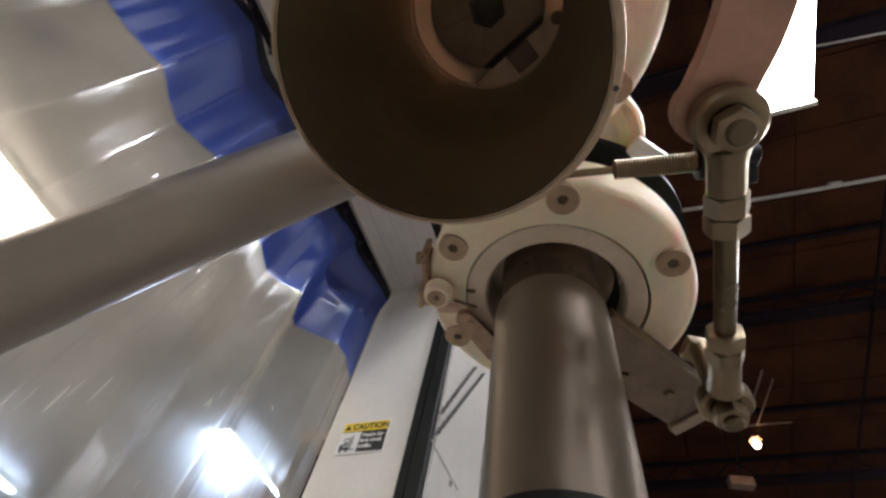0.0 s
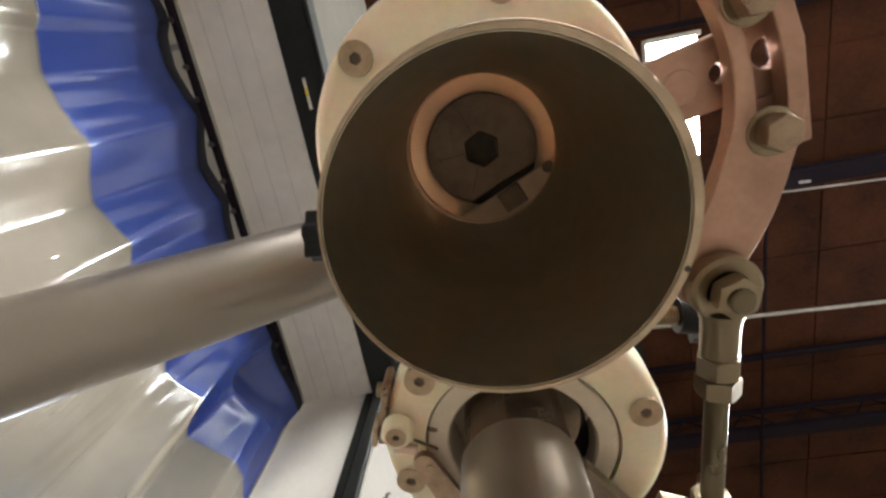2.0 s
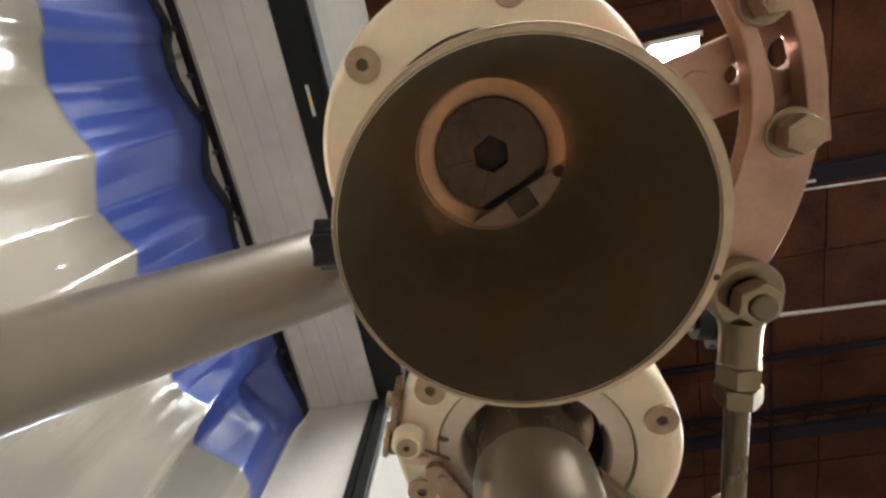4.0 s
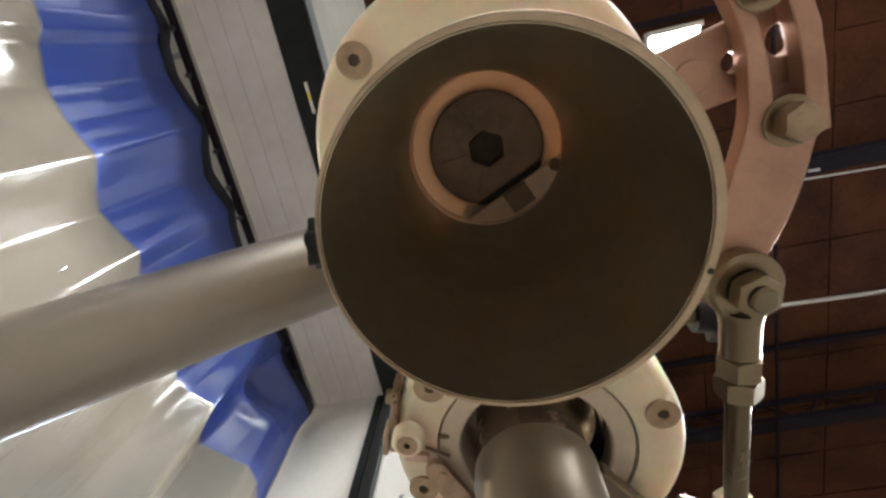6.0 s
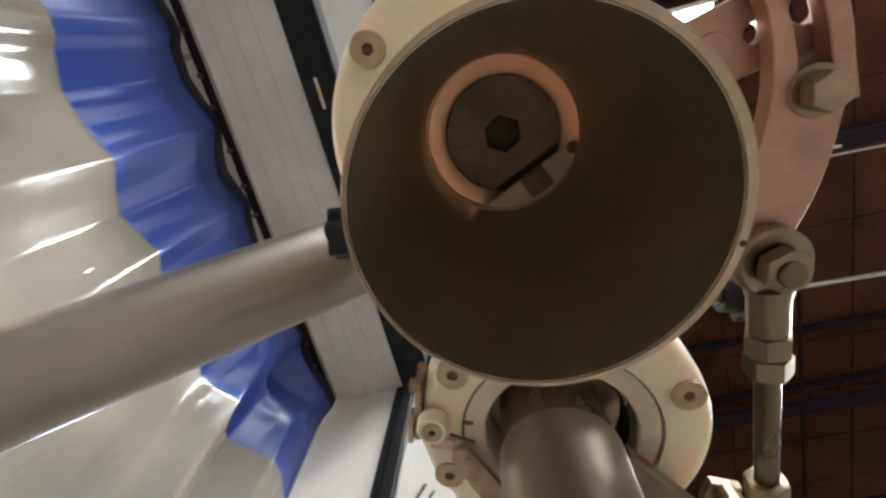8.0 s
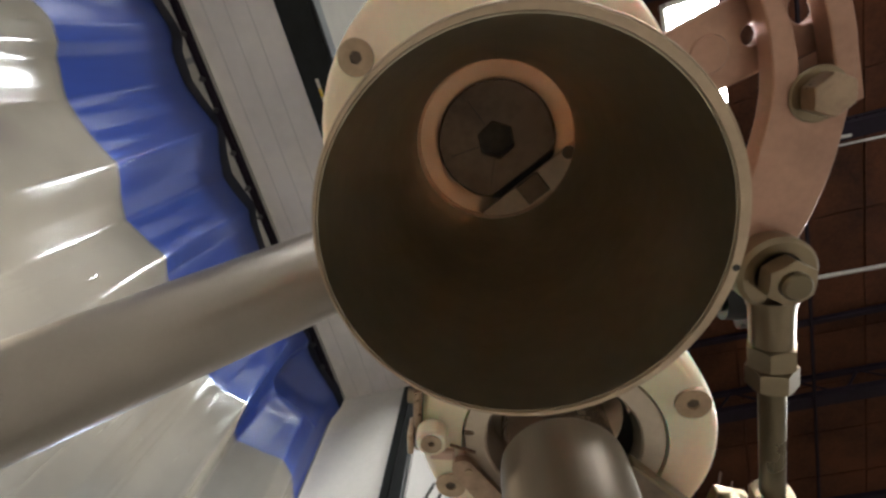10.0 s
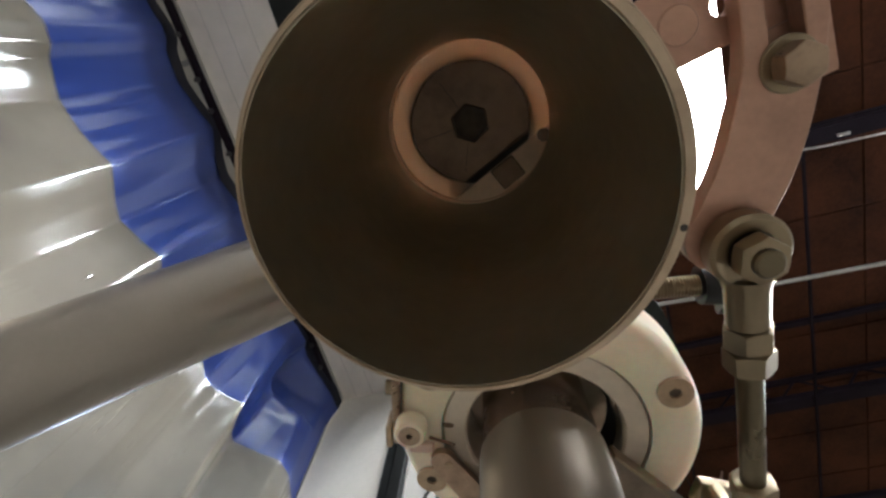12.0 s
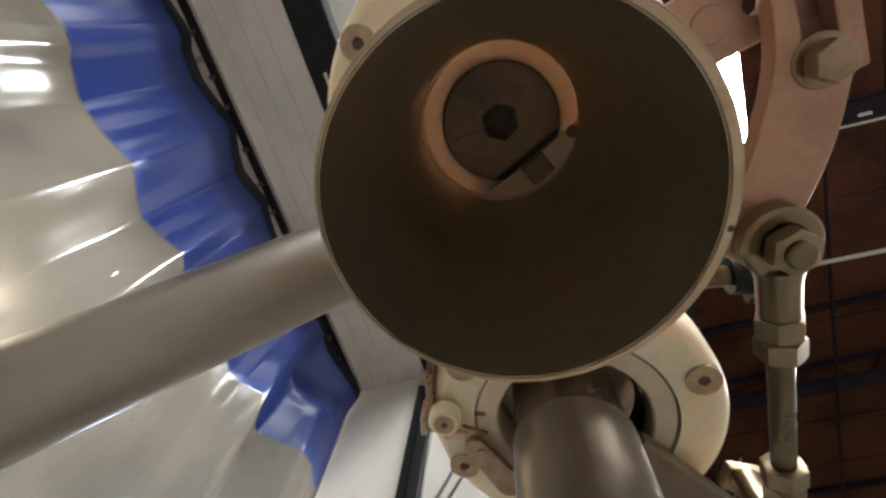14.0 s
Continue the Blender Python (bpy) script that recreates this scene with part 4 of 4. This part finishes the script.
for w in np.linspace(-0.10, 1.10, 14):
    an = math.radians(SWING) + math.pi * w
    outer.append((j.x + 0.0110 * math.cos(an), j.y + 0.0110 * math.sin(an)))
outer += [edge(IN_R, w) for w in np.linspace(-8, -74, 34)]
slot = [polar(0.0901, w) for w in np.linspace(-69, -30, 22)] + [polar(0.0815, w) for w in np.linspace(-30, -69, 22)]
part("banana_plate", plate(outer, [slot], 1.9550, 1.9622), M_ARM, arm, "slotted curved plate", bevel=0.0011)
# radial bar with a cross head behind the plate
rx, ry = math.cos(math.radians(SWING - 46.5)), math.sin(math.radians(SWING - 48.5))
RAD = Matrix(((rx, -ry, 0, A[0]), (ry, rx, 0, A[1]), (0, 0, 1, 0), (0, 0, 0, 1)))
bar_out = [(0.0352, -0.0105), (0.079, -0.0110), (0.081, -0.030), (0.098, -0.030), (0.101, 0.0), (0.098, 0.030), (0.081, 0.030), (0.079, 0.0110), (0.0352, 0.0105)]
part("radial_bar", plate(bar_out, [ring_pts(0.0030, 16, 0.0755, 0.0005), ring_pts(0.0046, 20, 0.0898, 0.0)], 1.9640, 1.9700, RAD), M_ARM, arm, "radial bar with two holes", bevel=0.0007)
part("spacer", plate([(0.0805, 0.012), (0.0985, 0.012), (0.0965, 0.030), (0.0805, 0.030)], [], 1.9623, 1.9639, RAD), M_ARM, arm)
part("spacer", plate([(0.0805, -0.030), (0.0965, -0.030), (0.0985, -0.012), (0.0805, -0.012)], [], 1.9623, 1.9639, RAD), M_ARM, arm)
part("hub", lathe([(0.0349, 1.960), (0.0415, 1.960), (0.0415, 1.974), (0.0349, 1.974)], at(A[0], A[1], 0), 64), M_ARM, arm, "clamp hub round the tube")
part("rivet", lathe([(0, 0), (0.0050, 0.0003), (0.0054, 0.001), (0, 0.001)], RAD @ at(0.0635, 0.0, 1.9630), 24, False), M_ARM, arm)
for w, t in ((-33.7, 0.3), (-60.0, 0.8)):
    x, y = polar(0.0856, w)
    part("slot_bolt", hexprism(0.0058, 1.9475, 1.9540, at(x, y, 0) @ pose(0, 0, 0, 0, 0, math.degrees(t))), M_ZINC, arm, "zinc hexagon bolt head", bevel=0.0004)
    part("washer", lathe([(0.004, 1.9541), (0.0071, 1.9541), (0.0075, 1.9544), (0.0075, 1.9549), (0.004, 1.9549)], at(x, y, 0), 32), M_BRIGHT, arm)

# ---------------------------------------------------------------- link rod with two ball ends
J1 = Vector((*polar(0.0850, 0), 1.9505))
# the lower joint keeps its distance from the upper joint and from the pipe's axis
GAP, LINK, CRANK = math.hypot(J1.x, J1.y), 0.1262, 0.0722
NEAR = (GAP ** 2 + CRANK ** 2 - LINK ** 2) / (2 * GAP)
SIDE = math.sqrt(CRANK ** 2 - NEAR ** 2)
J2 = Vector(((J1.x * NEAR - J1.y * SIDE) / GAP, (J1.y * NEAR + J1.x * SIDE) / GAP, 1.9505))
link = thing("link_rod", J1.lerp(J2, 0.5), "zinc link rod with a ball-joint rod end at either end", "linkage")


def rod_end(p, q):
    x, y, z = p
    eye = part("rod_end", lathe([(0.0066, z - 0.0040), (0.0100, z - 0.0043), (0.0112, z - 0.0030), (0.0112, z + 0.0030), (0.0100, z + 0.0043), (0.0066, z + 0.0040)], at(x, y, 0), 48), M_BRIGHT, link, "bright rod end eye")
    ball = [(0.0063 * math.cos(w), z + 0.0058 * math.sin(w)) for w in np.linspace(-0.85, 0.85, 9)]
    part("ball", lathe([(0.002, ball[0][1])] + ball + [(0.002, ball[-1][1])], at(x, y, 0), 32), M_BLACK, eye, "dark ball insert")
    part("neck", lathe([(0.0074, 0.0082), (0.0063, 0.0125), (0.0061, 0.0245), (0.0, 0.0245), (0.0, 0.0082)], along(p, q), 32, False), M_BRIGHT, eye)
    part("lock_nut", hexprism(0.0074, 0.0248, 0.0326, along(p, q)), M_BRIGHT, link, "hexagon lock nut")
    part("jam_nut", hexprism(0.0074, 0.0329, 0.0405, along(p, q) @ pose(0, 0, 0, 0, 0, 22)), M_BRIGHT, link, "hexagon jam nut")
    part("bolt_nut", hexprism(0.0070, z - 0.0110, z - 0.0048, at(x, y, 0) @ pose(0, 0, 0, 0, 0, 25)), M_BRIGHT, link, "hexagon nut under the joint")
    part("bolt", lathe([(0, z - 0.0136), (0.0034, z - 0.0134), (0.0041, z - 0.0126), (0.0041, z + 0.0075), (0, z + 0.012)], at(x, y, 0), 24, False), M_ROD, link)


rod_end(J1, J2)
rod_end(J2, J1)
part("shaft", rod_between(J1.lerp(J2, 0.3), J1.lerp(J2, 0.7), 0.0040, 32), M_ROD, link, "plain zinc rod")
threads = [(0.0039 if k % 2 else 0.0035, 0.026 + 0.0005 * k) for k in range(34)]
part("thread", lathe([(0.001, 0.026)] + threads + [(0.001, 0.043)], along(J1, J2), 24, False), M_ROD, link)
part("thread", lathe([(0.001, 0.026)] + threads + [(0.001, 0.043)], along(J2, J1), 24, False), M_ROD, link)

# lever on the hanging pipe
lever = thing("crank_lever", (B[0], B[1], 1.966), "flat brown steel crank lever joined to the hanging pipe", "lever")
lv = math.atan2(J2.y - B[1], J2.x - B[0])
LV = Matrix(((math.cos(lv), -math.sin(lv), 0, B[0]), (math.sin(lv), math.cos(lv), 0, B[1]), (0, 0, 1, 0), (0, 0, 0, 1)))
R2 = (J2 - Vector((B[0], B[1], J2.z))).length
fan = [(0.0270, -0.0099), (0.0823, 0.0220)]
fan += [(0.0968 * math.cos(w), 0.0968 * math.sin(w)) for w in np.linspace(0.33, 0.63, 12)]
fan += [(0.0150, 0.0260), (0.0235, 0.0165)]
LZ0, LZ1 = 1.9840, 1.9890
part("plate", plate(fan, [], LZ0, LZ1, LV), M_LEVER, lever, bevel=0.0006)
ex, ey = 0.0553, 0.0319
EDGE = LV @ Matrix.Translation((0.0270, -0.0099, 0)) @ Matrix.Rotation(math.atan2(ey, ex), 4, "Z")
# brighter strip added as the highlight along the lever's edge
part("edge_highlight", box(0.0, math.hypot(ex, ey), -0.0016, -0.0002, LZ0 - 0.0015, LZ1 + 0.001, EDGE), M_BRIGHT, lever, "bright strip for the highlight on the plate's edge", bevel=0.0004)
part("tab", plate([(R2 - 0.0075, -0.0040), (R2 + 0.0075, -0.0040), (R2 + 0.0075, 0.0110), (R2 - 0.0075, 0.0080)], [], LZ0 - 0.0012, LZ1 - 0.001, LV), M_BRIGHT, lever, "worn steel tab", bevel=0.0008)
rim = [(0.1035 * math.cos(w), 0.1035 * math.sin(w)) for w in np.linspace(0.33, 0.64, 16)] + [(0.0970 * math.cos(w), 0.0970 * math.sin(w)) for w in np.linspace(0.64, 0.33, 16)]
part("rim", plate(rim, [], LZ0 - 0.0025, LZ1 - 0.0005, LV), M_TUBE, lever, "curved pale rim", bevel=0.0006)
for w, r in ((0.45, 0.078), (0.55, 0.052)):
    part("rivet", lathe([(0, LZ0 - 0.0018), (0.0024, LZ0 - 0.0016), (0.0030, LZ0 - 0.0001), (0, LZ0 - 0.0001)], LV @ at(r * math.cos(w), r * math.sin(w), 0), 16, False), M_BRIGHT, lever)
part("pivot", rod_between((J2.x, J2.y, J2.z + 0.0076), (J2.x, J2.y, LZ0 - 0.0013), 0.0060, 24), M_BRIGHT, lever, "steel pivot spacer")

# ---------------------------------------------------------------- black hand knobs


def knob(x, y, z, dx, dy, label, stud, pin, size=1.0):
    k = thing("hand_knob", (x, y, z), label, "knob", "black hand knobs")
    d = Vector((dx, dy, 0)).normalized()
    m = Matrix.Translation((x, y, z)) @ d.to_track_quat("Z", "Y").to_matrix().to_4x4()
    m = m @ Matrix.Diagonal((size, size, size, 1))
    lobes = [((0.0108 + 0.0016 * math.cos(6 * w)) * math.cos(w), (0.0108 + 0.0016 * math.cos(6 * w)) * math.sin(w)) for w in np.linspace(0, 2 * math.pi, 72, endpoint=False)]
    part("grip", plate(lobes, [], -0.006, 0.006, m), M_BLACK, k, bevel=0.0012)
    part("collar", lathe([(0, -0.013), (0.0072, -0.013), (0.0078, -0.0061), (0, -0.0061)], m, 32, False), M_BLACK, k)
    ridges = [(0.0041 if i % 2 else 0.0037, -0.0131 - 0.0006 * i) for i in range(int(stud / 0.0006))]
    part("stud", lathe([(0, -0.0131)] + ridges + [(0.0016, -0.0131 - stud), (0.0016, -0.0131 - stud - pin), (0, -0.0131 - stud - pin)], m, 20, False), M_BRIGHT, k, "threaded steel stud")
    return k


knob(0.0625, -0.0867, 1.985, 1.0, -0.12, "black lobed hand knob on a threaded stud beside the flange", 0.032, 0.027)
knob(-0.0962, -0.1043, 1.985, -1.0, 0.15, "black lobed hand knob beside the open tube and leg pipe", 0.025, 0.010, 0.86)

# ---------------------------------------------------------------- small parts behind the flanges
can = thing("plastic_cup", (0.0155, -0.0745, 2.041), "cream plastic cup with rounded rim behind the flanges", "cup")
part("body", lathe([(0, 2.0475), (0.0205, 2.0475), (0.0220, 2.0440), (0.0240, 2.0418), (0.0262, 2.0425), (0.0272, 2.0460), (0.0272, 2.092), (0.0255, 2.095), (0, 2.095)], at(0.0155, -0.0745, 0), 64, False), M_CREAM, can)
# duller disc painted as the blurred reflection on the cup
part("dull_reflection", lathe([(0, 2.0470), (0.0120, 2.0470), (0.0126, 2.0474), (0, 2.0474)], at(0.0180, -0.0730, 0), 40, False), M_RING, can, "duller disc painted for a blurred reflection")


def chain(name, p, q, sag, links, r, label):
    c = thing(name, p, label, "chain")
    p, q = Vector(p), Vector(q)
    for i in range(links):
        t0, t1 = i / links, (i + 1) / links
        a_, b_ = (p.lerp(q, t) - Vector((0, 0, sag * 4 * t * (1 - t))) for t in (t0, t1))
        half = (b_ - a_).length * 0.62
        m = Matrix.Translation((a_ + b_) / 2) @ (b_ - a_).to_track_quat("X", "Z").to_matrix().to_4x4() @ pose(0, 0, 0, 90 * (i % 2))
        bm = bmesh.new()
        loop = []
        for k in range(12):
            w = 2 * math.pi * k / 12
            loop.append(Vector((half * math.cos(w), half * 0.55 * math.sin(w), 0)))
        for k in range(12):
            rod_between(m @ loop[k], m @ loop[(k + 1) % 12], r, 5, bm)
        part("link", bm, M_CHAIN, c)
    return c


chain("hanging_chain", wp(-0.166, FACE + 0.02, 2.947), wp(0.020, FACE + 0.02, 2.600), 0.0, 21, 0.0016, "thin steel chain slung across the white wall")
chain("hanging_chain", wp(-0.255, FACE + 0.018, 3.007), wp(0.018, FACE + 0.018, 2.540), 0.0, 29, 0.0016, "thin steel chain slung across the white wall")
chain("bead_chain", (0.0085, -0.0655, 2.0345), (0.0335, -0.0585, 2.0345), 0.001, 14, 0.0005, "small steel chain lying behind the flange")
wire = thing("pull_cord", wp(0.02, FACE + 0.006, 2.53), "thin grey cord with a small hook on the white wall", "cord")
part("cord", rod_between(wp(0.018, FACE + 0.0075, 2.527), wp(-0.190, FACE + 0.0075, 2.534), 0.0013, 8), M_CONDUIT, wire)
part("hook", lathe([(0.006, 0), (0.0075, 0), (0.0075, 0.003), (0.006, 0.003)], WALL @ at(-0.142, FACE + 0.006, 2.519) @ pose(0, 0, 0, 90), 16), M_CHAIN, wire)

# things beyond the curtain
crate = thing("red_crate", wp(-1.06, -1.07, 2.62), "dull red shallow box standing on a rack beyond the curtain", "box")
part("body", wbox(-1.30, -0.82, -1.10, -1.04, 2.62, 3.122), M_RED, crate, bevel=0.006)
part("rim", wbox(-1.305, -0.815, -1.105, -1.035, 3.1225, 3.134), M_RED, crate, bevel=0.003)
tote = thing("storage_bin", wp(-0.62, -0.57, 2.62), "dark plastic bin on a rack beyond the curtain", "bin")
part("body", wbox(-0.67, -0.57, -0.610, -0.525, 2.62, 3.01), M_JOIST, tote, bevel=0.025)
part("lip", wbox(-0.675, -0.565, -0.615, -0.52, 3.011, 3.023), M_JOIST, tote, bevel=0.004)
rack = thing("storage_rack", wp(-0.95, -0.8, 0.0), "dark steel rack with a tan perforated beam beyond the curtain", "rack")
for a0, b0, zt in ((-1.34, -1.14, 2.57), (-1.34, -0.52, 2.57), (-0.62, -1.14, 2.57), (-0.74, -0.58, 3.05), (-0.74, -0.20, 3.05)):
    part("upright", wbox(a0 - 0.03, a0 + 0.03, b0 - 0.02, b0 + 0.02, 0.0, zt), M_JOIST, rack)
part("shelf", wbox(-1.37, -0.48, -1.16, -0.50, 2.5705, 2.6195), M_JOIST, rack)
beam = part("side_beam", wbox(-0.77, -0.555, -0.60, -0.18, 3.0505, 3.095), M_KEY, rack, "tan perforated side beam")
# flat dark patches in place of shaded perforations
for k in range(10):
    part("hole", wbox(-0.5552, -0.5545, -0.590 + 0.040 * k, -0.577 + 0.040 * k, 3.066, 3.079), M_SOCKET, beam)
